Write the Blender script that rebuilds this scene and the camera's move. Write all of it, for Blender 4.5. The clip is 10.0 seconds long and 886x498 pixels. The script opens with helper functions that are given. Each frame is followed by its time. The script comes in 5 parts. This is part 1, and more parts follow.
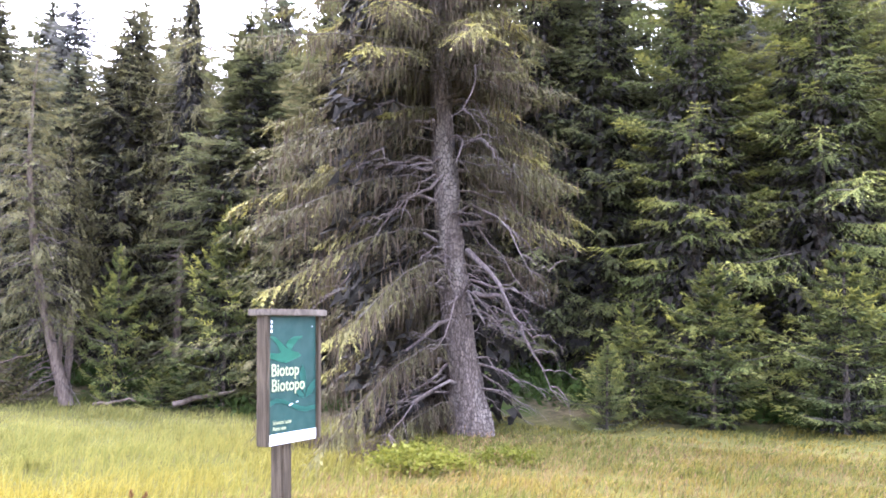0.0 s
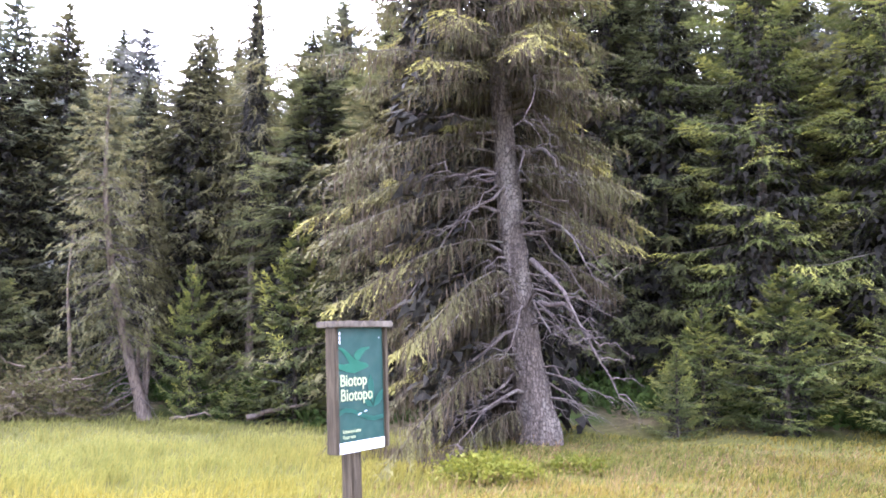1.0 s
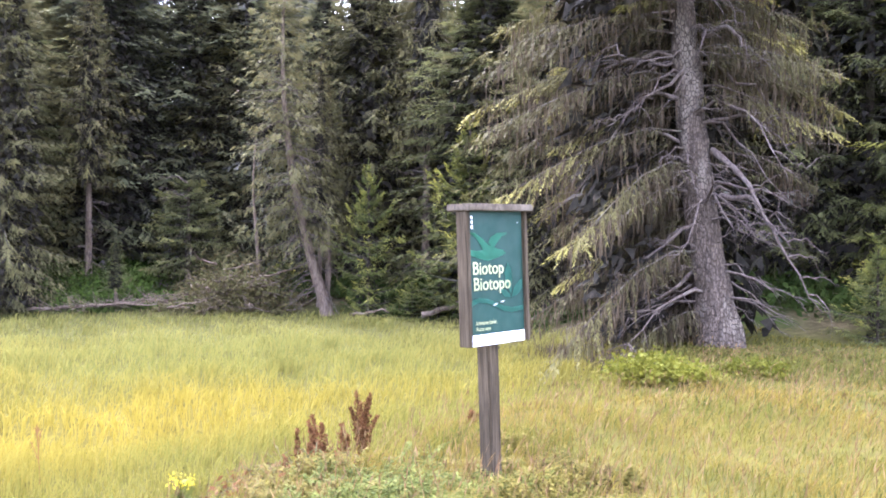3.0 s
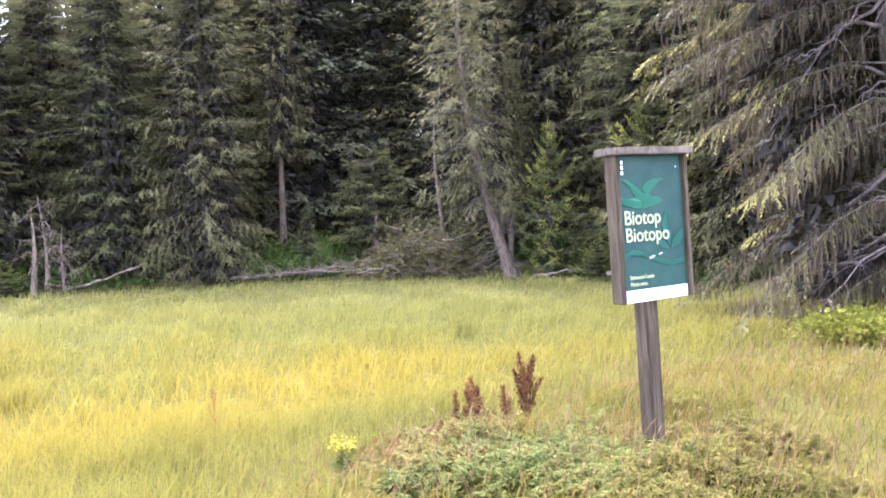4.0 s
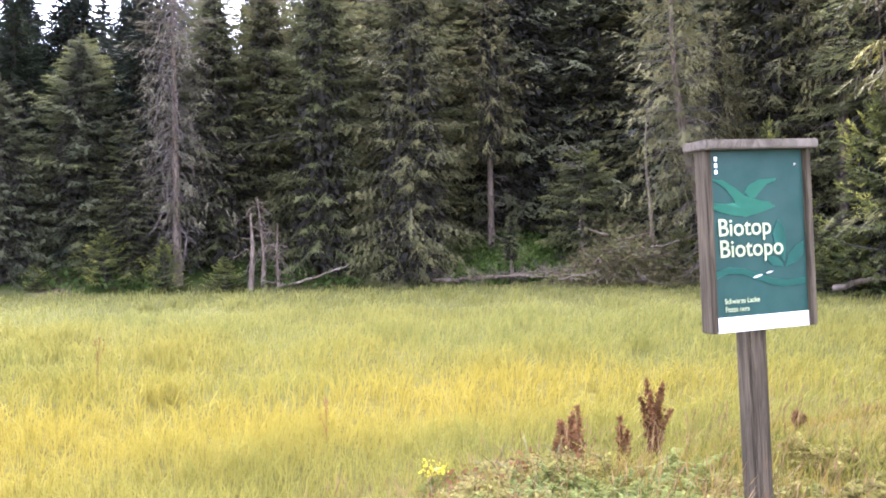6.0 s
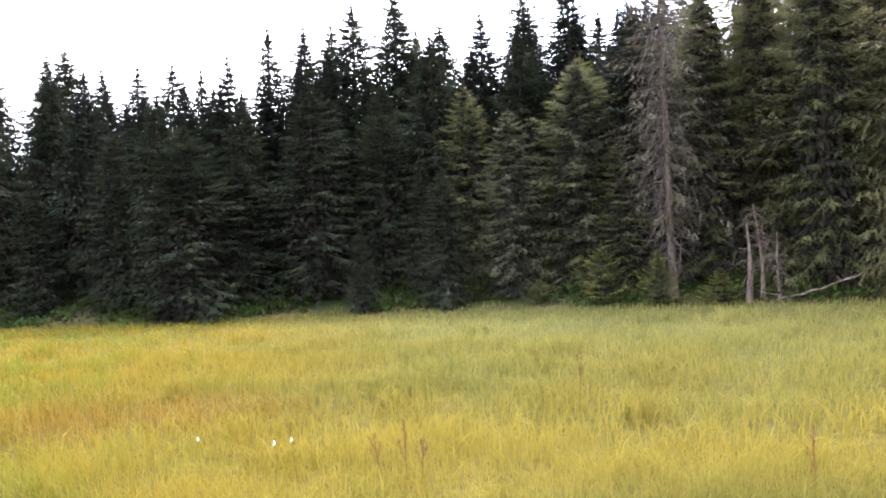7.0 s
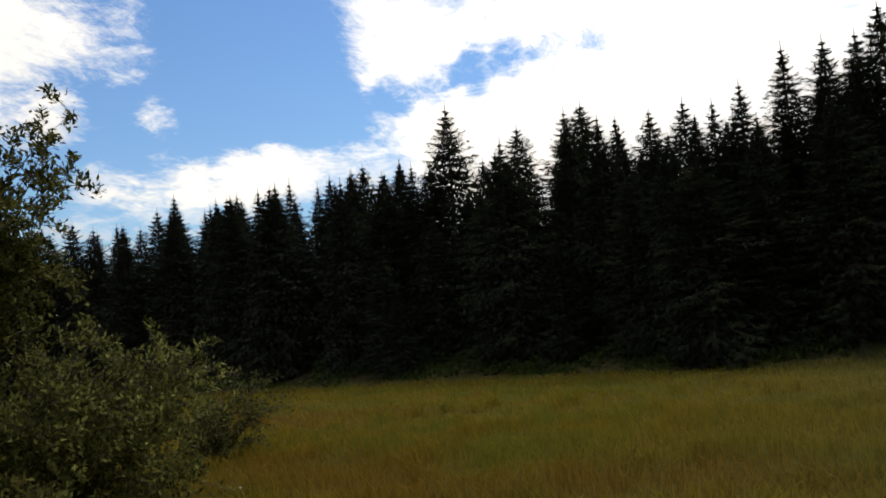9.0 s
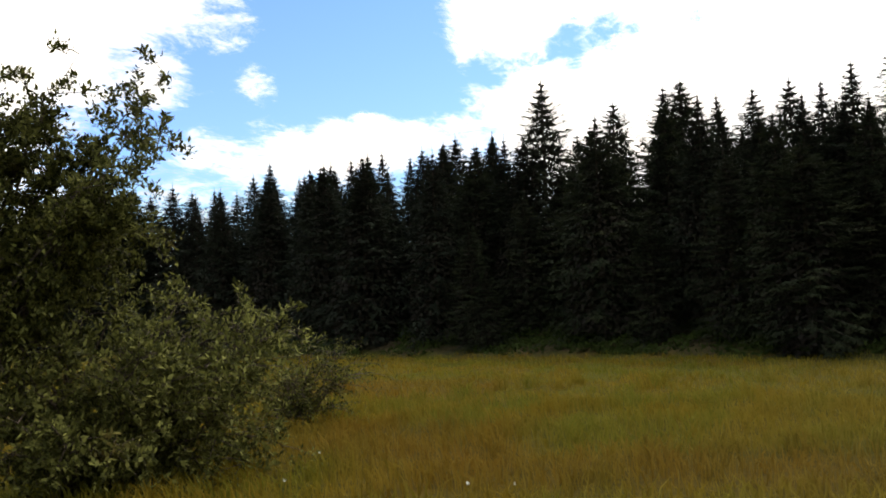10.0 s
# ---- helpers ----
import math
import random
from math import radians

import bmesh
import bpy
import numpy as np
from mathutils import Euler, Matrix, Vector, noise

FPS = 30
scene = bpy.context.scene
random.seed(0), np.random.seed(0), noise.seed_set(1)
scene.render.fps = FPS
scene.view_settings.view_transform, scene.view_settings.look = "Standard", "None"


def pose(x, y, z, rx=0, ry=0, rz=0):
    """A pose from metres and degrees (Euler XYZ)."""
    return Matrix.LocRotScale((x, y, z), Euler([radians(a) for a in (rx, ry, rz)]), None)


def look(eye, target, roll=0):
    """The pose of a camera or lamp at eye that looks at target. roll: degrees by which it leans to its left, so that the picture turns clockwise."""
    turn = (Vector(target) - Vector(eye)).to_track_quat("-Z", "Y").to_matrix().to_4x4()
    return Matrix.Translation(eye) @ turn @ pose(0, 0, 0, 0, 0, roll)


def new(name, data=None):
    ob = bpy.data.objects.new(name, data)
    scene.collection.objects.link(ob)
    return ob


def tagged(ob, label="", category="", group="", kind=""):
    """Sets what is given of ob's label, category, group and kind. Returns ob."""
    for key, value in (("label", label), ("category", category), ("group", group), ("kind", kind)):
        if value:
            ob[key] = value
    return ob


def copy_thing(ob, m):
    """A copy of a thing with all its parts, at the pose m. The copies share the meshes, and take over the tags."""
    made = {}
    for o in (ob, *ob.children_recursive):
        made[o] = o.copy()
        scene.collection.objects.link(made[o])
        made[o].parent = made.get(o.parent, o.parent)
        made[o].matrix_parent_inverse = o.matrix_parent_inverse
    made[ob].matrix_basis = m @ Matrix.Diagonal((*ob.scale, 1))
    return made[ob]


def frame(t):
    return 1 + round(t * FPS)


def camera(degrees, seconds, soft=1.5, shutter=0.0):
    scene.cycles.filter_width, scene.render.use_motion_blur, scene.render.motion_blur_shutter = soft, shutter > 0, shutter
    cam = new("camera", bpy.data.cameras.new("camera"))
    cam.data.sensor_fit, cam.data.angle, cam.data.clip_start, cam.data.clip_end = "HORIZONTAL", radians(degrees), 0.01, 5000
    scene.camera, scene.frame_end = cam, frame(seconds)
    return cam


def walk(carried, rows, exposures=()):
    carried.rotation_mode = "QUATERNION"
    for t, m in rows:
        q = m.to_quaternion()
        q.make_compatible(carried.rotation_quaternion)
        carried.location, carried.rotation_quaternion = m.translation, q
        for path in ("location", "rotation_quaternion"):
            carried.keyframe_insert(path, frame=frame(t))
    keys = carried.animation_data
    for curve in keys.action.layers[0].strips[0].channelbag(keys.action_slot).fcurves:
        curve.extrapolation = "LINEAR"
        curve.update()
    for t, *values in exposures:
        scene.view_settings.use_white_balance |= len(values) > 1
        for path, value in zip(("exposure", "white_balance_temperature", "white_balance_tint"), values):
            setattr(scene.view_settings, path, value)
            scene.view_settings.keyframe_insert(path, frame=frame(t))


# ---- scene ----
cam = camera(50.8, 10.0, soft=1.8)
PATH = [
    (0.0, (0.397, 1.336, 1.711), (0.250, 3.320, 1.911), 1.20),
    (0.5, (0.416, 1.247, 1.709), (0.201, 3.217, 1.978), 0.20),
    (1.0, (0.437, 1.215, 1.695), (0.150, 3.182, 1.917), 0.20),
    (1.5, (0.411, 1.312, 1.679), (-0.013, 3.260, 1.841), -0.10),
    (2.0, (0.402, 1.462, 1.643), (-0.145, 3.383, 1.751), -0.60),
    (3.5, (0.715, 2.099, 1.560), (-0.081, 3.933, 1.529), 0.10),
    (4.0, (0.735, 2.322, 1.530), (-0.311, 4.025, 1.468), -1.80),
    (4.5, (0.972, 2.612, 1.528), (-0.285, 4.166, 1.461), -1.60),
    (5.0, (1.124, 2.821, 1.524), (-0.122, 4.384, 1.453), -1.50),
    (5.5, (1.098, 3.157, 1.512), (-0.188, 4.688, 1.485), -0.20),
    (6.0, (1.063, 3.490, 1.522), (-0.378, 4.875, 1.479), -0.90),
    (6.2, (1.039, 3.625, 1.516), (-0.518, 4.879, 1.464), -1.90),
    (7.3, (0.580, 4.080, 1.506), (-1.405, 4.312, 1.576), -2.98),
    (7.5, (0.420, 4.090, 1.504), (-1.573, 4.226, 1.610), -3.31),
    (8.0, (-0.050, 4.080, 1.500), (-2.042, 3.973, 1.641), -4.25),
    (8.5, (-0.450, 4.065, 1.500), (-2.405, 3.683, 1.676), -5.06),
    (9.0, (-0.680, 4.050, 1.500), (-2.579, 3.449, 1.686), -4.90),
    (9.5, (-0.800, 4.035, 1.500), (-2.664, 3.327, 1.657), -3.82),
    (10.0, (-0.860, 4.020, 1.500), (-2.694, 3.234, 1.641), -2.34),
]
# seconds, stops and white balance: the clip's camera darkens as it turns to the bright sky
EXPOSURES = [(0.0, 2.98, 5600, 29), (2.0, 2.88, 5650, 28), (6.2, 2.66, 5750, 26), (7.3, 1.60, 6500, 19), (7.5, 1.14, 6700, 17), (8.0, 0.09, 7000, 13),
             (8.5, -0.70, 7150, 11), (9.0, -1.02, 7150, 10), (9.5, -0.65, 7200, 11), (10.0, -0.38, 7200, 12)]
walk(cam, [(t, look(eye, target, roll)) for t, eye, target, roll in PATH], EXPOSURES)

# ---- sky and sun ----
SUN_YAW, SUN_UP = 52.0, 47.0
sun_dir = Vector((-math.sin(radians(SUN_YAW)) * math.cos(radians(SUN_UP)), math.cos(radians(SUN_YAW)) * math.cos(radians(SUN_UP)), math.sin(radians(SUN_UP))))


class Nodes:
    """Short hand for building a node tree."""

    def __init__(self, tree):
        self.tree = tree
        tree.nodes.clear()

    def add(self, kind, operation=None, interpolation_type=None, clamp=False):
        node = self.tree.nodes.new(kind)
        if operation:
            node.operation = operation
        if interpolation_type:
            node.interpolation_type = interpolation_type
        if clamp:
            node.use_clamp = True
        return node

    def link(self, a, b):
        self.tree.links.new(a, b)

    def feed(self, value, socket):
        if isinstance(value, (int, float)):
            socket.default_value = value
        elif isinstance(value, (tuple, list, Vector)):
            socket.default_value = tuple(value) if len(value) == len(socket.default_value) else (*value, 1.0)
        else:
            self.link(value, socket)

    def math(self, op, a, b=0.0, c=None, clamp=False):
        n = self.add("ShaderNodeMath", operation=op, clamp=clamp)
        self.feed(a, n.inputs[0])
        self.feed(b, n.inputs[1])
        if c is not None:
            self.feed(c, n.inputs[2])
        return n.outputs[0]

    def vec(self, op, a, b=(0, 0, 0)):
        n = self.add("ShaderNodeVectorMath", operation=op)
        self.feed(a, n.inputs[0])
        self.feed(b, n.inputs[1])
        return n.outputs["Value"] if op in ("DOT_PRODUCT", "DISTANCE") else n.outputs[0]

    def noise(self, at, scale, detail=3.0, rough=0.55, warp=0.0):
        n = self.add("ShaderNodeTexNoise")
        if at is not None:
            self.link(at, n.inputs["Vector"])
        n.inputs["Scale"].default_value = scale
        n.inputs["Detail"].default_value = detail
        n.inputs["Roughness"].default_value = rough
        n.inputs["Distortion"].default_value = warp
        return n.outputs[0]

    def step(self, x, lo, hi, a=0.0, b=1.0):
        n = self.add("ShaderNodeMapRange", interpolation_type="SMOOTHSTEP")
        self.feed(x, n.inputs[0])
        for i, v in enumerate((lo, hi, a, b)):
            n.inputs[1 + i].default_value = v
        return n.outputs[0]

    def mix(self, k, a, b):
        n = self.add("ShaderNodeMixRGB")
        self.feed(k, n.inputs[0])
        self.feed(a, n.inputs[1])
        self.feed(b, n.inputs[2])
        return n.outputs[0]

    def mapping(self, at, scale):
        n = self.add("ShaderNodeMapping")
        self.link(at, n.inputs[0])
        n.inputs["Scale"].default_value = scale
        return n.outputs[0]

    def bump(self, height, strength, distance):
        n = self.add("ShaderNodeBump")
        n.inputs["Strength"].default_value = strength
        n.inputs["Distance"].default_value = distance
        self.link(height, n.inputs["Height"])
        return n.outputs[0]


def make_sky():
    """Broken cloud over a blue sky: thick and bright towards the veiled sun, open blue away from it."""
    world = bpy.data.worlds.new("sky")
    scene.world = world
    world.use_nodes = True
    n = Nodes(world.node_tree)
    sky = n.add("ShaderNodeTexSky")
    sky.sky_type, sky.sun_disc, sky.sun_elevation, sky.sun_rotation = "NISHITA", False, radians(SUN_UP), radians(-SUN_YAW)
    sky.dust_density, sky.air_density, sky.ozone_density = 0.0, 1.4, 2.5
    way = n.add("ShaderNodeTexCoord").outputs["Generated"]
    parts = n.add("ShaderNodeSeparateXYZ")
    n.link(way, parts.inputs[0])
    up = n.math("MAXIMUM", parts.outputs[2], 0.0)
    flat = n.math("ADD", up, 0.16)
    at = n.add("ShaderNodeCombineXYZ")
    n.link(n.math("DIVIDE", parts.outputs[0], flat), at.inputs[0])
    n.link(n.math("DIVIDE", parts.outputs[1], flat), at.inputs[1])
    big = n.math("MULTIPLY", n.math("SUBTRACT", n.noise(at.outputs[0], 1.7, 10.0, 0.62, 0.6), 0.5), 1.9)
    small = n.math("MULTIPLY", n.math("SUBTRACT", n.noise(at.outputs[0], 7.0, 10.0, 0.72, 0.6), 0.5), 2.0)
    near_sun = n.vec("DOT_PRODUCT", way, tuple(sun_dir))
    cover = n.math("ADD", big, small)
    cover = n.math("ADD", cover, n.math("MULTIPLY", n.math("SUBTRACT", n.noise(n.mapping(at.outputs[0], (1.0, 2.2, 1.0)), 16.0, 8.0, 0.7, 0.8), 0.5), 0.9))
    cover = n.math("ADD", cover, n.step(near_sun, 0.30, 0.85, 0.24, 0.55))
    cover = n.math("ADD", cover, n.step(parts.outputs[2], 0.22, 0.10, 0.0, 0.10))
    # banks of cloud: where they stand, half their width in degrees, how much they add
    for x, y, z, wide, more in CLOUD_BANKS:
        d = Vector((x, y, z)).normalized()
        cover = n.math("ADD", cover, n.step(n.vec("DOT_PRODUCT", way, tuple(d)), math.cos(radians(wide)), 1.0, 0.0, more))
    cloud = n.step(cover, -0.34, 0.60)
    thick = n.noise(at.outputs[0], 1.6, 4.0)
    glow = n.step(near_sun, -0.2, 0.95, 0.85, 1.5)
    white = n.mix(n.step(thick, 0.35, 0.65), (0.80, 0.84, 0.90), (1.0, 0.99, 0.97))
    bright = n.vec("MULTIPLY", white, (1, 1, 1))
    scaled = n.add("ShaderNodeVectorMath", operation="SCALE")
    n.link(bright, scaled.inputs[0])
    n.link(n.math("MULTIPLY", glow, CLOUD), scaled.inputs["Scale"])
    blue = n.add("ShaderNodeVectorMath", operation="SCALE")
    n.link(sky.outputs[0], blue.inputs[0])
    blue.inputs["Scale"].default_value = SKY
    out = n.add("ShaderNodeBackground")
    n.link(n.mix(cloud, n.vec("MULTIPLY", blue.outputs[0], (0.66, 0.90, 1.28)), scaled.outputs[0]), out.inputs["Color"])
    n.link(out.outputs[0], n.add("ShaderNodeOutputWorld").inputs["Surface"])


SKY, CLOUD = 0.225, 2.0
CLOUD_BANKS = [
    # open blue in the south-west, with thin gaps towards the west
    (-0.822, -0.514, 0.246, 17, -1.05), (-0.846, -0.445, 0.295, 6, -0.35), (-0.875, -0.408, 0.261, 5, -0.30), (-0.910, -0.325, 0.257, 1.8, -0.85),
    (-0.918, -0.284, 0.264, 1.8, -0.85), (-0.926, -0.243, 0.271, 1.8, -0.85), (-0.933, -0.202, 0.279, 1.8, -0.85), (-0.941, -0.161, 0.286, 1.8, -0.85), (-0.949, -0.120, 0.293, 1.8, -0.85),
    # high cloud to the south, small puffs in the blue
    (-0.683, -0.662, 0.309, 7, 0.75), (-0.761, -0.566, 0.325, 4, 0.55), (-0.746, -0.620, 0.244, 2.4, 0.55), (-0.803, -0.543, 0.246, 1.8, 0.50),
    (-0.826, -0.488, 0.282, 1.8, 0.50), (-0.834, -0.493, 0.248, 1.4, 0.30), (-0.872, -0.427, 0.241, 1.2, 0.35),
    # the white bank low over the trees
    (-0.869, -0.462, 0.179, 3.6, 0.80), (-0.881, -0.434, 0.187, 2.6, 0.55), (-0.847, -0.504, 0.168, 3.4, 0.75), (-0.819, -0.549, 0.166, 3.2, 0.65),
    (-0.781, -0.607, 0.149, 4, 0.60), (-0.780, -0.598, 0.184, 2.2, 0.40), (-0.905, -0.385, 0.182, 3.5, 0.60),
    # the thick cloud towards the sun
    (-0.896, -0.325, 0.302, 4.5, 0.60), (-0.926, -0.302, 0.227, 4, 0.45), (-0.948, -0.255, 0.189, 4, 0.40), (-0.963, -0.174, 0.206, 6, 0.50),
    (-0.963, -0.059, 0.265, 10, 0.60), (0.163, 0.925, 0.342, 40, 0.70)]
make_sky()
sun = new("sun", bpy.data.lights.new("sun", "SUN"))
sun.data.energy, sun.data.angle, sun.data.color = 2.3, radians(6), (1.0, 0.95, 0.86)
sun.matrix_basis = look(sun_dir * 60, (0, 0, 0))


# ---- materials ----
def material(name):
    m = bpy.data.materials.new(name)
    m.use_nodes = True
    return m, Nodes(m.node_tree)


def finish(n, colour, rough, bump=None, sheen=0.0, through_light=0.0, spec=0.3):
    out = n.add("ShaderNodeOutputMaterial")
    p = n.add("ShaderNodeBsdfPrincipled")
    n.feed(colour, p.inputs["Base Color"])
    n.feed(rough, p.inputs["Roughness"])
    p.inputs["Specular IOR Level"].default_value = spec
    if bump is not None:
        n.link(bump, p.inputs["Normal"])
    if through_light:
        t = n.add("ShaderNodeBsdfTranslucent")
        n.feed(colour, t.inputs["Color"])
        s = n.add("ShaderNodeMixShader")
        s.inputs[0].default_value = through_light
        n.link(p.outputs[0], s.inputs[1])
        n.link(t.outputs[0], s.inputs[2])
        n.link(s.outputs[0], out.inputs["Surface"])
    else:
        n.link(p.outputs[0], out.inputs["Surface"])


def leafy(name, dark, light, worn, through_light=0.25, patch=0.9, rough=0.6, worn_share=(0.62, 0.75), tips=None, few_light=1.0):
    """Foliage: each spray differs, each tree differs, with patches of a worn colour."""
    m, n = material(name)
    geo = n.add("ShaderNodeNewGeometry")
    ob = n.add("ShaderNodeObjectInfo")
    isle = geo.outputs["Random Per Island"]
    tone = n.math("ADD", n.math("MULTIPLY", isle, 0.65), n.math("MULTIPLY", ob.outputs["Random"], 0.35))
    c = n.mix(n.math("POWER", tone, few_light), dark, light)
    at = n.vec("ADD", geo.outputs["Position"], (3.1, 1.7, 0.4))
    c = n.mix(n.step(n.noise(at, patch, 4.0), worn_share[0], worn_share[1], 0.0, 0.8), c, worn)
    if tips is not None:
        grown = n.add("ShaderNodeAttribute")
        grown.attribute_name = "new_growth"
        c = n.mix(n.math("MULTIPLY", grown.outputs["Fac"], 0.85, clamp=True), c, tips)
    finish(n, c, rough, through_light=through_light, spec=0.03)
    return m


def woody(name, dark, light, lichen, scale=14.0, stretch=0.25, depth=0.02, flakes=0.0):
    m, n = material(name)
    at = n.mapping(n.add("ShaderNodeTexCoord").outputs["Object"], (1, 1, stretch))
    ridge = n.noise(at, scale, 6.0, 0.65, 0.6)
    c = n.mix(n.step(ridge, 0.35, 0.68), dark, light)
    c = n.mix(n.step(n.noise(at, 2.6, 5.0, 0.6), 0.52, 0.68, 0.0, 0.75), c, lichen)
    if flakes:
        # scaly plates with dark cracks between them
        cells = n.add("ShaderNodeTexVoronoi")
        cells.feature = "DISTANCE_TO_EDGE"
        n.link(n.mapping(n.add("ShaderNodeTexCoord").outputs["Object"], (1, 1, 0.55)), cells.inputs["Vector"])
        cells.inputs["Scale"].default_value = flakes
        plate = n.step(cells.outputs["Distance"], 0.0, 0.14)
        c = n.mix(plate, tuple(v * 0.8 for v in dark), c)
        ridge = n.math("ADD", n.math("MULTIPLY", ridge, 0.5), plate)
    finish(n, c, 0.9, n.bump(ridge, 0.9, depth), spec=0.15)
    return m


NEEDLES = leafy("spruce_needles", (0.040, 0.046, 0.021), (0.132, 0.136, 0.056), (0.150, 0.132, 0.064), 0.40, tips=(0.21, 0.195, 0.06))
NEEDLES_DARK = leafy("deep_spruce_needles", (0.058, 0.062, 0.036), (0.130, 0.134, 0.074), (0.148, 0.130, 0.078), 0.42, tips=(0.175, 0.17, 0.07))
# paler and greyer needles: haze over the northern forest painted into the colour
NEEDLES_HAZED = leafy("grey_green_spruce_needles", (0.080, 0.082, 0.076), (0.150, 0.150, 0.128), (0.160, 0.150, 0.126), 0.42, tips=(0.17, 0.17, 0.125))
# darkened copies: the backlit western forest's shade is put into these two needle colours
NEEDLES_SHADED = leafy("dark_spruce_needles", (0.009, 0.014, 0.009), (0.036, 0.048, 0.026), (0.050, 0.046, 0.024), 0.2, tips=(0.070, 0.078, 0.030))
NEEDLES_FAR_SHADED = leafy("distant_spruce_needles", (0.008, 0.012, 0.009), (0.024, 0.032, 0.021), (0.030, 0.030, 0.019), 0.2, tips=(0.036, 0.042, 0.022))
NEEDLES_FRESH = leafy("young_spruce_needles", (0.026, 0.040, 0.014), (0.155, 0.172, 0.058), (0.17, 0.16, 0.065), 0.30, tips=(0.38, 0.35, 0.075))
NEEDLES_OLD = leafy("old_spruce_needles", (0.022, 0.020, 0.011), (0.118, 0.106, 0.048), (0.13, 0.122, 0.046), 0.22, patch=0.7, tips=(0.215, 0.195, 0.056))
NEEDLES_OLIVE = leafy("olive_spruce_needles", (0.058, 0.056, 0.028), (0.140, 0.130, 0.060), (0.155, 0.134, 0.070), 0.40, tips=(0.205, 0.185, 0.065))
NEEDLES_GREY = leafy("lichen_hung_needles", (0.050, 0.045, 0.030), (0.115, 0.102, 0.066), (0.15, 0.130, 0.092), 0.3, patch=1.3, tips=(0.15, 0.14, 0.06))
HANGING = leafy("hanging_spruce_twigs", (0.026, 0.020, 0.013), (0.116, 0.088, 0.058), (0.105, 0.098, 0.040), 0.2, patch=1.1, worn_share=(0.54, 0.66))
BOUGH = woody("bough_bark", (0.034, 0.028, 0.022), (0.085, 0.070, 0.055), (0.12, 0.11, 0.085))
BARK = woody("spruce_bark", (0.048, 0.037, 0.029), (0.136, 0.107, 0.086), (0.172, 0.150, 0.122), 22.0, flakes=19.0)
DEAD_TWIG = woody("dead_twigs", (0.054, 0.041, 0.035), (0.124, 0.100, 0.087), (0.160, 0.137, 0.117), 22.0)
# inner twigs coloured far darker than bough bark, as painted shade inside crowns
INNER_SHADE_TWIG = woody("inner_crown", (0.010, 0.009, 0.007), (0.026, 0.022, 0.016), (0.030, 0.028, 0.018))
DEADWOOD = woody("bleached_deadwood", (0.061, 0.044, 0.033), (0.156, 0.122, 0.093), (0.205, 0.171, 0.137), 22.0)
DRY_NEEDLES = leafy("dry_brown_needles", (0.040, 0.036, 0.017), (0.135, 0.110, 0.048), (0.11, 0.11, 0.045), 0.2, 2.0, worn_share=(0.48, 0.62))
WILLOW_LEAF = leafy("willow_leaves", (0.008, 0.012, 0.003), (0.245, 0.255, 0.072), (0.12, 0.095, 0.028), 0.25, 1.3, 0.5, few_light=2.2)
HERB_LEAF = leafy("herb_leaves", (0.030, 0.042, 0.008), (0.148, 0.160, 0.040), (0.19, 0.155, 0.045), 0.3, 3.0, 0.6)
HERB_DRY = leafy("yellowing_herb_leaves", (0.036, 0.038, 0.008), (0.172, 0.142, 0.034), (0.17, 0.110, 0.038), 0.3, 3.0, 0.6)
# herb green brightened to paint the glade's sunlight
LIT_HERB = leafy("glade_herbs", (0.038, 0.068, 0.013), (0.098, 0.135, 0.030), (0.112, 0.105, 0.038), 0.3, 1.2)
BILBERRY = leafy("bilberry_leaves", (0.052, 0.060, 0.009), (0.135, 0.134, 0.019), (0.14, 0.11, 0.024), 0.35, 3.0, 0.5)
# the same herbs darkened: shade under the spruces put into the colour
SHADED_HERB = leafy("forest_floor_herbs", (0.015, 0.027, 0.007), (0.042, 0.063, 0.015), (0.052, 0.048, 0.021), 0.3, 1.2)
DOCK = leafy("dried_dock", (0.055, 0.024, 0.010), (0.165, 0.080, 0.034), (0.14, 0.068, 0.032), 0.15, 5.0, 0.8)
YELLOW = leafy("yellow_petals", (0.33, 0.27, 0.018), (0.44, 0.39, 0.04), (0.40, 0.33, 0.03), 0.3)
COTTON = leafy("cotton_tufts", (0.72, 0.72, 0.68), (0.85, 0.85, 0.82), (0.75, 0.73, 0.66), 0.3)


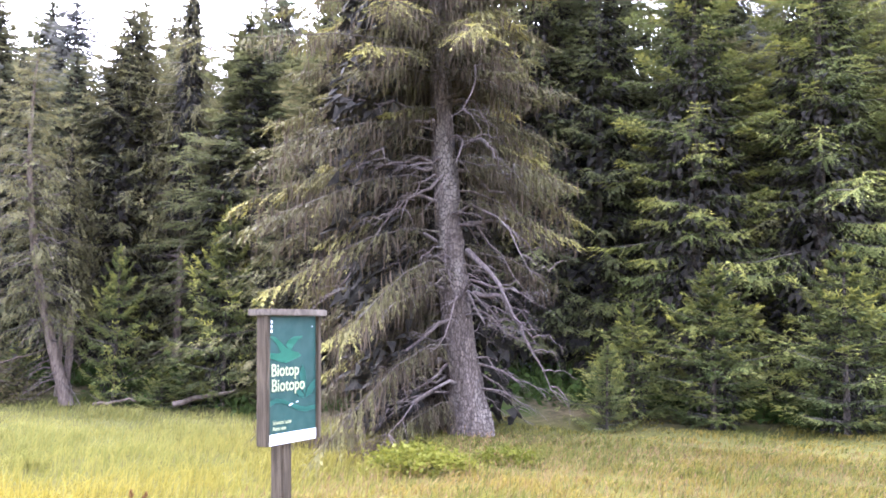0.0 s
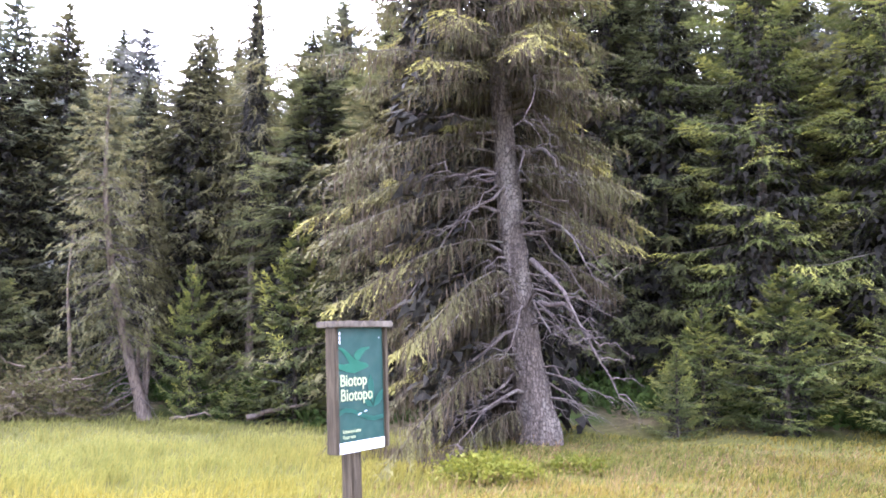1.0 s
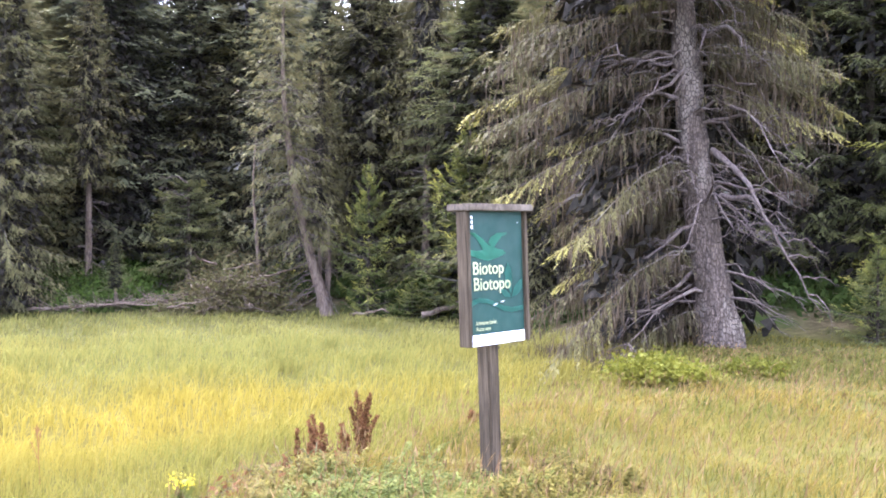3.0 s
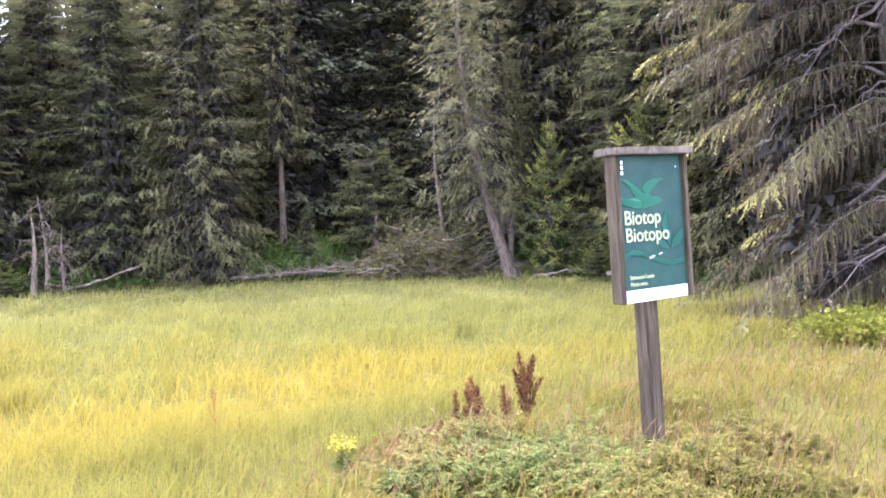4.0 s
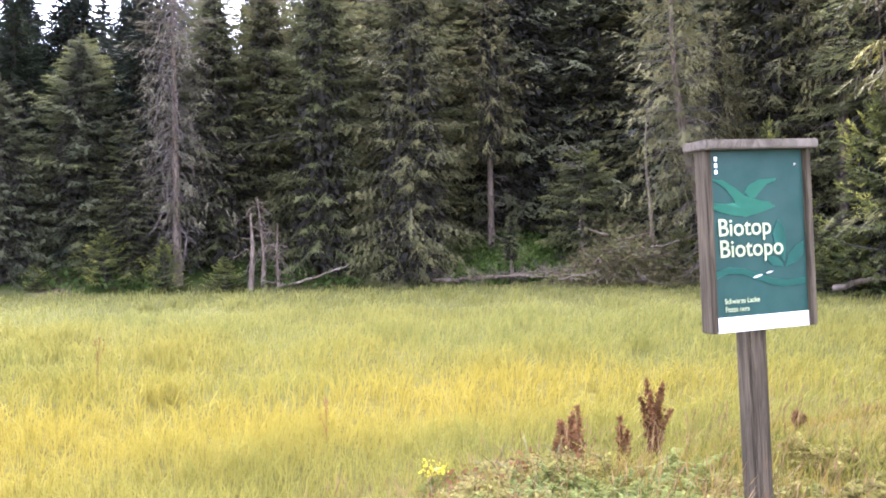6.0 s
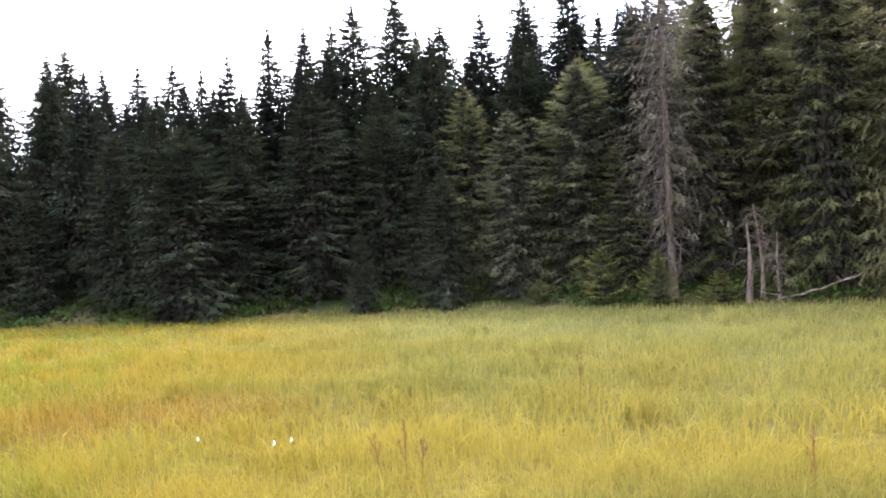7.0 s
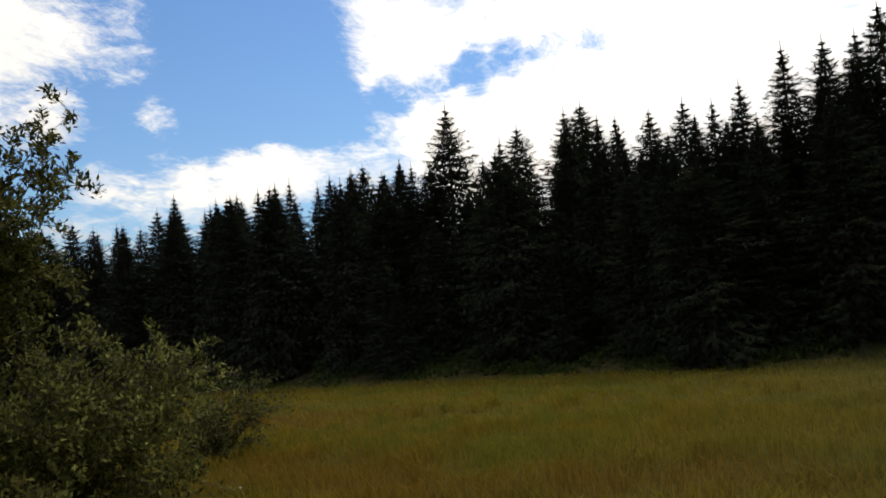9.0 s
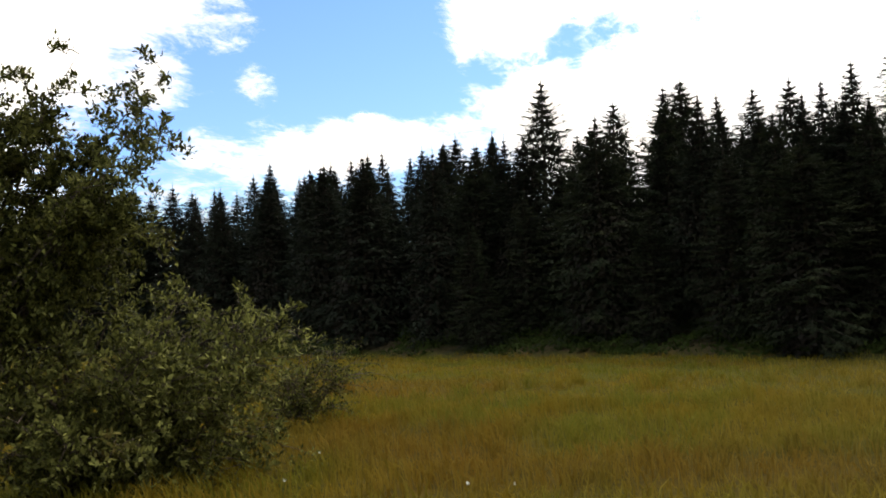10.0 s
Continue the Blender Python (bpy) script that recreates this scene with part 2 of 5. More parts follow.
def meadow_tint(n, pos):
    """Yellow, green and rusty bands of a fen, in metres."""
    warp = n.vec("ADD", n.mapping(pos, (0.55, 1.0, 0.0)), (4.2, 9.1, 0))
    band = n.noise(warp, 0.22, 4.0, 0.55, 0.7)
    fine = n.noise(pos, 1.7, 4.0, 0.6)
    rust = n.noise(n.mapping(pos, (0.7, 1.0, 0.0)), 0.34, 3.0, 0.6, 0.5)
    k = n.math("ADD", n.math("MULTIPLY", band, 0.8), n.math("MULTIPLY", fine, 0.2))
    xyz = n.add("ShaderNodeSeparateXYZ")
    n.link(pos, xyz.inputs[0])
    x, y = xyz.outputs[0], xyz.outputs[1]
    c = n.mix(n.math("MULTIPLY", n.step(k, 0.40, 0.58), n.step(y, 9.0, 1.0, 0.4, 1.0)), (0.120, 0.120, 0.027), (0.208, 0.151, 0.020))
    wander = n.math("MULTIPLY", n.math("SUBTRACT", n.noise(pos, 0.5, 3.0), 0.5), 2.4)
    off = n.math("ADD", n.math("ADD", x, 9.1), n.math("ADD", n.math("MULTIPLY", y, -0.28), wander))
    strip = n.math("MULTIPLY", n.step(n.math("ABSOLUTE", off), 2.1, 0.3, 0.0, 0.62), n.step(y, 14.5, 11.0))
    c = n.mix(strip, c, (0.240, 0.182, 0.024))
    lush = n.mix(n.step(n.noise(n.mapping(pos, (0.45, 1.0, 0.0)), 0.8, 4.0, 0.6, 0.4), 0.40, 0.60), (0.195, 0.125, 0.008), (0.118, 0.136, 0.012))
    c = n.mix(n.step(y, 7.0, 0.0, 0.0, 0.80), c, lush)
    for px, py, wide in ((-11.8, -1.6, 2.9), (-9.9, 0.9, 2.2), (-20.0, -5.4, 4.0), (-10.8, 3.4, 2.0)):
        spot = n.vec("DISTANCE", n.vec("MULTIPLY", pos, (1, 1, 0)), (px, py, 0))
        c = n.mix(n.step(n.math("ADD", spot, wander), wide, wide * 0.3, 0.0, 0.58), c, (0.170, 0.080, 0.012))
    # a paler, greener strip before the far bank
    far = n.vec("DISTANCE", n.vec("MULTIPLY", pos, (1, 1, 0)), (0, 4, 0))
    green = n.math("MULTIPLY", n.step(n.math("ADD", far, wander), 9.0, 19.0, 0.0, 0.75), n.step(y, 4.0, 11.0))
    c = n.mix(green, c, (0.146, 0.154, 0.052))
    return n.mix(n.math("MULTIPLY", n.step(rust, 0.60, 0.74, 0.0, 0.6), n.step(y, 9.0, 2.0, 0.15, 1.0)), c, (0.162, 0.090, 0.016))


def bank_tint(n, pos):
    """Dry ochre grass of the bank, with greener clumps."""
    k = n.noise(n.vec("ADD", pos, (11.0, 2.0, 0)), 0.8, 5.0, 0.6)
    c = n.mix(n.step(k, 0.36, 0.62), (0.078, 0.088, 0.017), (0.150, 0.112, 0.025))
    c = n.mix(n.step(n.noise(pos, 2.3, 3.0), 0.60, 0.72, 0.0, 0.7), c, (0.142, 0.080, 0.030))
    # mossy green turf under the old spruce
    near = n.vec("DISTANCE", n.vec("MULTIPLY", pos, (1, 1, 0)), (-0.3, 16.8, 0))
    near = n.math("ADD", near, n.math("MULTIPLY", n.math("SUBTRACT", n.noise(pos, 1.1, 4.0), 0.5), 3.0))
    return n.mix(n.step(near, 4.5, 2.0, 0.0, 0.85), c, (0.090, 0.101, 0.026))


def grassy(name, tint, dark, pale):
    m, n = material(name)
    geo = n.add("ShaderNodeNewGeometry")
    c = tint(n, geo.outputs["Position"])
    isle = geo.outputs["Random Per Island"]
    c = n.mix(n.step(isle, 0.0, 1.0, 0.0, 0.35), c, pale)
    c = n.mix(n.step(isle, 0.5, 0.0, 0.0, dark), c, (0.043, 0.050, 0.013))
    finish(n, c, 0.8, through_light=0.4, spec=0.0)
    return m


FEN = grassy("fen_grass", meadow_tint, 0.32, (0.238, 0.196, 0.050))
BANK = grassy("dry_bank_grass", bank_tint, 0.95, (0.190, 0.145, 0.034))
_m, _n = material("seed_heads")
finish(_n, _n.mix(_n.add("ShaderNodeNewGeometry").outputs["Random Per Island"], (0.070, 0.034, 0.014), (0.185, 0.120, 0.046)), 0.8, through_light=0.2)
SEED = _m


def ground_material():
    m, n = material("ground")
    geo = n.add("ShaderNodeNewGeometry")
    pos = geo.outputs["Position"]
    fen = meadow_tint(n, pos)
    grain = n.noise(pos, 9.0, 6.0, 0.7)
    fen = n.mix(n.step(grain, 0.3, 0.7, 0.08, 0.42), (0.037, 0.033, 0.013), fen)
    litter = n.mix(n.step(n.noise(pos, 5.0, 6.0, 0.7), 0.35, 0.65), (0.032, 0.029, 0.016), (0.086, 0.068, 0.040))
    moss = n.mix(n.step(n.noise(pos, 0.5, 4.0), 0.42, 0.60), litter, (0.024, 0.037, 0.010))
    share = n.add("ShaderNodeAttribute")
    share.attribute_name = "forest"
    c = n.mix(share.outputs["Fac"], fen, moss)
    finish(n, c, 0.95, n.bump(grain, 0.6, 0.05), spec=0.0)
    return m


GROUND = ground_material()
WEATHERED = woody("weathered_board", (0.024, 0.018, 0.011), (0.076, 0.058, 0.037), (0.098, 0.081, 0.056), 60.0, 0.05, 0.004)
ROOF_WOOD = woody("bleached_roof_board", (0.054, 0.043, 0.031), (0.115, 0.095, 0.072), (0.137, 0.117, 0.092), 24.0, 0.5, 0.003)


def printed(name, colour, rough=0.45):
    m, n = material(name)
    at = n.add("ShaderNodeTexCoord").outputs["Object"]
    k = n.noise(at, 3.0, 5.0, 0.6)
    dark = tuple(v * 0.86 for v in colour)
    c = n.mix(n.step(k, 0.35, 0.65), dark, colour)
    finish(n, c, n.step(n.noise(at, 9.0, 4.0), 0.3, 0.7, rough - 0.1, rough + 0.15), spec=0.22)
    return m


PANEL = printed("dark_teal_print", (0.0088, 0.038, 0.029), 0.55)
PALE_GREEN = printed("green_print", (0.026, 0.150, 0.090))
MID_GREEN = printed("mid_green_print", (0.022, 0.112, 0.080))
LETTER = printed("cream_lettering", (0.302, 0.331, 0.187))
WHITE = printed("white_print", (0.68, 0.68, 0.68))
METAL, _n = material("dull_screw")
finish(_n, (0.30, 0.30, 0.30), 0.4)


# ---- building helpers ----
def mesh_of(name, verts, faces, mat, smooth=False):
    """A mesh from an (n, 3) array of points and an (m, k) array of faces of one size."""
    verts, faces = np.asarray(verts, np.float32), np.asarray(faces, np.int32)
    me = bpy.data.meshes.new(name)
    k = faces.shape[1]
    me.vertices.add(len(verts))
    me.vertices.foreach_set("co", verts.ravel())
    me.loops.add(faces.size)
    me.loops.foreach_set("vertex_index", faces.ravel())
    me.polygons.add(len(faces))
    me.polygons.foreach_set("loop_start", np.arange(0, faces.size, k, dtype=np.int32))
    me.polygons.foreach_set("use_smooth", np.full(len(faces), smooth))
    me.materials.append(mat)
    me.update(calc_edges=True)
    return me


def child(name, me, parent, label=""):
    ob = new(name, me)
    ob.parent = parent
    return tagged(ob, label)


def part(name, bm, mat, parent, label=""):
    me = bpy.data.meshes.new(name)
    bm.to_mesh(me)
    bm.free()
    me.materials.append(mat)
    return child(name, me, parent, label)


def box(sx, sy, sz, at=(0, 0, 0), bevel=0.004):
    bm = bmesh.new()
    bmesh.ops.create_cube(bm, size=1.0, matrix=Matrix.Translation(at) @ Matrix.Diagonal((sx, sy, sz, 1)))
    if bevel:
        bmesh.ops.bevel(bm, geom=bm.edges[:], offset=bevel, segments=2, affect="EDGES")
    return bm


def tubes(paths, radii, sides=5):
    """Points and quads of tapered tubes. paths: (n, k, 3); radii: (n, k)."""
    paths, radii = np.asarray(paths, float), np.asarray(radii, float)
    n, k, _ = paths.shape
    along = np.gradient(paths, axis=1)
    along /= np.linalg.norm(along, axis=2, keepdims=True) + 1e-9
    ref = np.where(np.abs(along[:, :, 2:3]) > 0.8, np.array([1.0, 0.1, 0.0]), np.array([0.0, 0.0, 1.0]))
    a = np.cross(along, ref)
    a /= np.linalg.norm(a, axis=2, keepdims=True) + 1e-9
    b = np.cross(along, a)
    ang = np.arange(sides) * 2 * np.pi / sides
    ring = a[:, :, None] * np.cos(ang)[:, None] + b[:, :, None] * np.sin(ang)[:, None]
    verts = (paths[:, :, None] + ring * radii[:, :, None, None]).reshape(-1, 3)
    i = np.arange(n)[:, None, None] * k * sides
    j = np.arange(k - 1)[None, :, None] * sides
    s = np.arange(sides)[None, None, :]
    s2 = (s + 1) % sides
    faces = np.stack([i + j + s, i + j + s2, i + j + sides + s2, i + j + sides + s], -1).reshape(-1, 4)
    return verts, faces


def blades(base, tip, wide, width, bulge=0.42, sag=None):
    """Slim four-cornered sprays from base to tip, widest at bulge, turned along wide."""
    mid = base + (tip - base) * bulge
    if sag is not None:
        mid = mid + sag
    w = wide * width[:, None]
    verts = np.stack([base, mid + w, tip, mid - w], 1).reshape(-1, 3)
    faces = np.arange(len(verts)).reshape(-1, 4)
    return verts, faces


def unit(v):
    return v / (np.linalg.norm(v, axis=-1, keepdims=True) + 1e-9)


def join(*pieces):
    verts, faces, at = [], [], 0
    for v, f in pieces:
        verts.append(v)
        faces.append(f + at)
        at += len(v)
    return np.concatenate(verts), np.concatenate(faces)


# ---- ground ----
# the line where the fen meets the forest bank
EDGE = np.array([(60, 16), (14, 21), (9, 21.5), (4, 20.5), (0, 20), (-3.5, 20.5), (-6.8, 24.5), (-11.1, 25.6), (-14.2, 25.4), (-18.2, 21.8), (-20.2, 19), (-21.7, 17),
                 (-23.2, 14.5), (-25.2, 12.3), (-27.4, 9.5), (-28.6, 6), (-29.7, 2.5), (-31, -1.5), (-32.5, -5.5), (-33.6, -9.7), (-35.5, -15.5), (-40, -24), (-47, -36), (-62, -62)], float)


def into_forest(x, y):
    """Metres past the forest's edge; less than nothing on the fen."""
    p = np.stack([np.asarray(x, float).ravel(), np.asarray(y, float).ravel()], 1)
    best, sign = np.full(len(p), 1e9), np.zeros(len(p))
    for a, b in zip(EDGE[:-1], EDGE[1:]):
        d = b - a
        k = np.clip((p - a) @ d / (d @ d), 0, 1)
        r = np.linalg.norm(p - (a + k[:, None] * d), axis=1)
        side = -(d[0] * (p - a)[:, 1] - d[1] * (p - a)[:, 0])
        near = r < best
        best = np.where(near, r, best)
        sign = np.where(near, np.sign(side), sign)
    return (best * sign).reshape(np.shape(x))


def on_bank(x, y):
    """1 on the dry bank by the sign and the old spruce, 0 on the fen."""
    x, y = np.asarray(x, float), np.asarray(y, float)
    line = -2.45 + 0.10 * (y - 8) + 0.5 * np.sin(y * 0.55) + 0.25 * np.sin(y * 1.7)
    k = np.clip((x - line + 0.6) / 1.6, 0, 1)
    return k * k * (3 - 2 * k)


def height(x, y):
    x, y = np.asarray(x, float), np.asarray(y, float)
    s = np.maximum(into_forest(x, y), 0)
    up = np.where(s < 6, 0.26 * s, 1.56 + 0.12 * (s - 6))
    up = np.minimum(up, 5.0)
    bumps = 0.035 * np.sin(x * 1.9 + 0.6 * np.sin(y * 1.3)) * np.cos(y * 1.6) + 0.02 * np.sin(x * 4.3 + y * 3.1)
    k = on_bank(x, y)
    hollow = 0.28 * np.exp(-((x + 4) ** 2 + (y - 8) ** 2) / 50)
    return -0.14 + up - hollow * (1 - k) + 0.22 * k * np.clip(1 - (s / 3), 0, 1) + bumps


def build_ground():
    rings = np.concatenate([[0.01], 0.6 * 1.072 ** np.arange(0, 125)])
    turns = 220
    ang = np.arange(turns) * 2 * np.pi / turns
    x = -4 + rings[:, None] * np.cos(ang)
    y = 6 + rings[:, None] * np.sin(ang)
    z = height(x, y)
    verts = np.stack([x, y, z], -1).reshape(-1, 3)
    i = np.arange(len(rings) - 1)[:, None] * turns
    j = np.arange(turns)[None, :]
    j2 = (j + 1) % turns
    faces = np.stack([i + j, i + turns + j, i + turns + j2, i + j2], -1).reshape(-1, 4)
    me = mesh_of("ground", verts, faces, GROUND, True)
    share = np.clip((into_forest(x, y) + 0.3) / 1.0, 0, 1).ravel()
    layer = me.attributes.new("forest", "FLOAT", "POINT")
    layer.data.foreach_set("value", share.astype(np.float32))
    tagged(new("ground", me), "flat boggy meadow ground rising into a mossy forest bank", "ground", kind="structure")


build_ground()


# ---- the sign ----
def build_sign():
    sign = new("information_sign")
    sign.matrix_basis = pose(-1.032, 7.639, 0, -1.2, -1.7, 66.0)
    tagged(sign, "dark teal reserve sign in a weathered timber frame on a post", "sign")
    # local x along the face, -y towards the reader
    part("post", box(0.105, 0.105, 1.80, (-0.006, 0.080, 0.76), 0.010), WEATHERED, sign, "grey weathered square timber post")
    for s in (-1, 1):
        part("side_board", box(0.034, 0.090, 0.855, (s * 0.282, 0.012, 1.4545), 0.005), WEATHERED, sign, "grey weathered side board")
    roof = box(0.635, 0.190, 0.044, (0.0, 0.024, 1.895), 0.006)
    part("roof_board", roof, ROOF_WOOD, sign, "bleached timber roof board")
    part("back_board", box(0.528, 0.02, 0.80, (0, 0.012, 1.475), 0.002), WEATHERED, sign)
    panel = part("panel", box(0.528, 0.008, 0.80, (0, -0.006, 1.475), 0.002), PANEL, sign, "dark teal printed panel")
    part("white_strip", box(0.528, 0.010, 0.072, (0, -0.007, 1.062), 0.002), WHITE, sign, "white strip along the lower edge")
    face = -0.0135

    def leaf(name, points, mat, lift=0.0):
        """A flat printed shape from its outline in the panel's own units."""
        bm = bmesh.new()
        ring = [bm.verts.new((u, face - lift, v)) for u, v in points]
        f = bm.faces.new(ring)
        bmesh.ops.solidify(bm, geom=[f], thickness=0.0012)
        part(name, bm, mat, panel)

    def blade_shape(p, q, bulge_a, bulge_b, steps=12):
        """Outline of a curved blade from p to q."""
        p, q = np.array(p), np.array(q)
        d = q - p
        nrm = np.array([-d[1], d[0]])
        out = [tuple(p + d * k + nrm * bulge_a * math.sin(math.pi * k)) for k in np.linspace(0, 1, steps)]
        back = [tuple(p + d * k + nrm * bulge_b * math.sin(math.pi * k)) for k in np.linspace(1, 0, steps)[1:-1]]
        return out + back

    # plain swept shapes in place of the emblem
    leaf("emblem_shape", ((-0.272, 1.742), (-0.197, 1.734), (-0.130, 1.698), (-0.076, 1.658), (0.006, 1.633), (0.060, 1.626), (0.093, 1.603), (0.060, 1.590), (-0.008, 1.573), (-0.076, 1.559), (-0.157, 1.570), (-0.238, 1.592), (-0.278, 1.615), (-0.292, 1.632), (-0.238, 1.628), (-0.184, 1.623), (-0.130, 1.627), (-0.150, 1.655), (-0.184, 1.695), (-0.224, 1.721)), PALE_GREEN)
    leaf("emblem_shape", ((-0.078, 1.675), (-0.055, 1.707), (0.006, 1.733), (0.107, 1.737), (0.100, 1.724), (0.053, 1.711), (0.012, 1.677), (-0.022, 1.645), (-0.049, 1.648)), PALE_GREEN, 0.0003)
    leaf("leaf_shape", ((0.127, 1.343), (0.087, 1.410), (0.070, 1.477), (0.107, 1.544), (0.141, 1.497), (0.147, 1.430), (0.137, 1.342)), MID_GREEN)
    leaf("leaf_shape", ((0.137, 1.315), (0.161, 1.375), (0.208, 1.417), (0.249, 1.432), (0.246, 1.372), (0.208, 1.335)), MID_GREEN, 0.0003)
    leaf("leaf_shape", ((0.127, 1.315), (0.066, 1.323), (0.026, 1.363), (0.022, 1.377), (0.087, 1.366), (0.120, 1.337)), MID_GREEN, 0.0006)
    leaf("wave_shape", ((-0.258, 1.311), (-0.184, 1.329), (-0.103, 1.319), (-0.022, 1.292), (0.060, 1.266), (0.141, 1.252), (0.249, 1.259), (0.249, 1.229), (0.141, 1.219), (0.060, 1.232), (-0.022, 1.263), (-0.103, 1.291), (-0.184, 1.300), (-0.258, 1.276)), MID_GREEN, 0.0009)
    leaf("white_mark", blade_shape((-0.055, 1.272), (0.005, 1.286), 0.10, -0.10), WHITE, 0.0015)
    leaf("white_mark", blade_shape((0.022, 1.290), (0.066, 1.298), 0.10, -0.10), WHITE, 0.0015)

    def lettering(text, u, v, tall, wide, weight=0.0009):
        curve = bpy.data.curves.new("lettering", "FONT")
        curve.body, curve.size, curve.extrude = text, tall, 0.0008
        curve.offset = weight
        ob = new("lettering", curve)
        bpy.context.view_layer.update()
        me = bpy.data.meshes.new_from_object(ob.evaluated_get(bpy.context.evaluated_depsgraph_get()))
        bpy.data.objects.remove(ob)
        me.materials.clear()
        me.materials.append(LETTER)
        me.transform(Matrix.Translation((u, face - 0.003, v)) @ Matrix.Rotation(math.pi / 2, 4, "X") @ Matrix.Diagonal((wide, 1, 1, 1)))
        child("lettering", me, panel, "cream lettering")

    lettering("Biotop", -0.240, 1.475, 0.115, 0.97)
    lettering("Biotopo", -0.236, 1.376, 0.115, 0.97)
    lettering("Schwarze Lacke", -0.218, 1.160, 0.034, 0.90, 0.0003)
    lettering("Pozza nera", -0.216, 1.122, 0.034, 0.90, 0.0003)
    # a mark too small to read
    for k in range(3):
        part("small_print", box(0.016, 0.001, 0.020, (-0.232, face - 0.001, 1.832 - 0.030 * k), 0), WHITE, panel)
    for u, v in ((-0.004, 1.068), (0.215, 1.80)):
        bm = bmesh.new()
        bmesh.ops.create_cone(bm, cap_ends=True, segments=10, radius1=0.006, radius2=0.005, depth=0.004, matrix=Matrix.Translation((u, face - 0.002, v)) @ Matrix.Rotation(math.pi / 2, 4, "X"))
        part("screw", bm, METAL, panel, "dull metal screw head")


build_sign()


# ---- trees ----
def trunk_mesh(rng, tall, radius, spine=None, sides=10, rings=16):
    """A tapered trunk with a flared foot and uneven bark. spine: x, y offsets by height."""
    z = tall * np.linspace(0, 1, rings) ** 1.15
    x, y = (np.zeros(rings), np.zeros(rings)) if spine is None else spine(z)
    wob = np.cumsum(rng.normal(0, 0.006 * tall / rings, (rings, 2)), axis=0)
    path = np.stack([x + wob[:, 0], y + wob[:, 1], z], 1)
    r = radius * (1 - z / tall) ** 0.8 * 0.94 + 0.012 + radius * 0.55 * np.exp(-z / (radius * 1.5))
    v, f = tubes(path[None], r[None], sides)
    v = v.reshape(rings, sides, 3)
    v[:, :, :2] = path[:, None, :2] + (v[:, :, :2] - path[:, None, :2]) * rng.uniform(0.86, 1.14, (rings, sides, 1))
    v[0, :, 2] -= 0.25
    return v.reshape(-1, 3), f


def outline(t, shape):
    """A spruce's width at a share of its height: a cone that passes into a column."""
    return np.minimum((1 - t) ** shape * 1.36, 1.0)


def bough_point(root, az, length, t, s, hang, lift):
    """Points along boughs: rising near the top, sagging lower down, with upturned tips."""
    out = length * s
    rise = (0.04 + lift + 0.22 * t ** 2) * s - hang * (1.12 - 0.75 * t) * s ** 2 + 0.20 * s ** 4
    return root + np.stack([np.cos(az) * out, np.sin(az) * out, length * rise], -1)


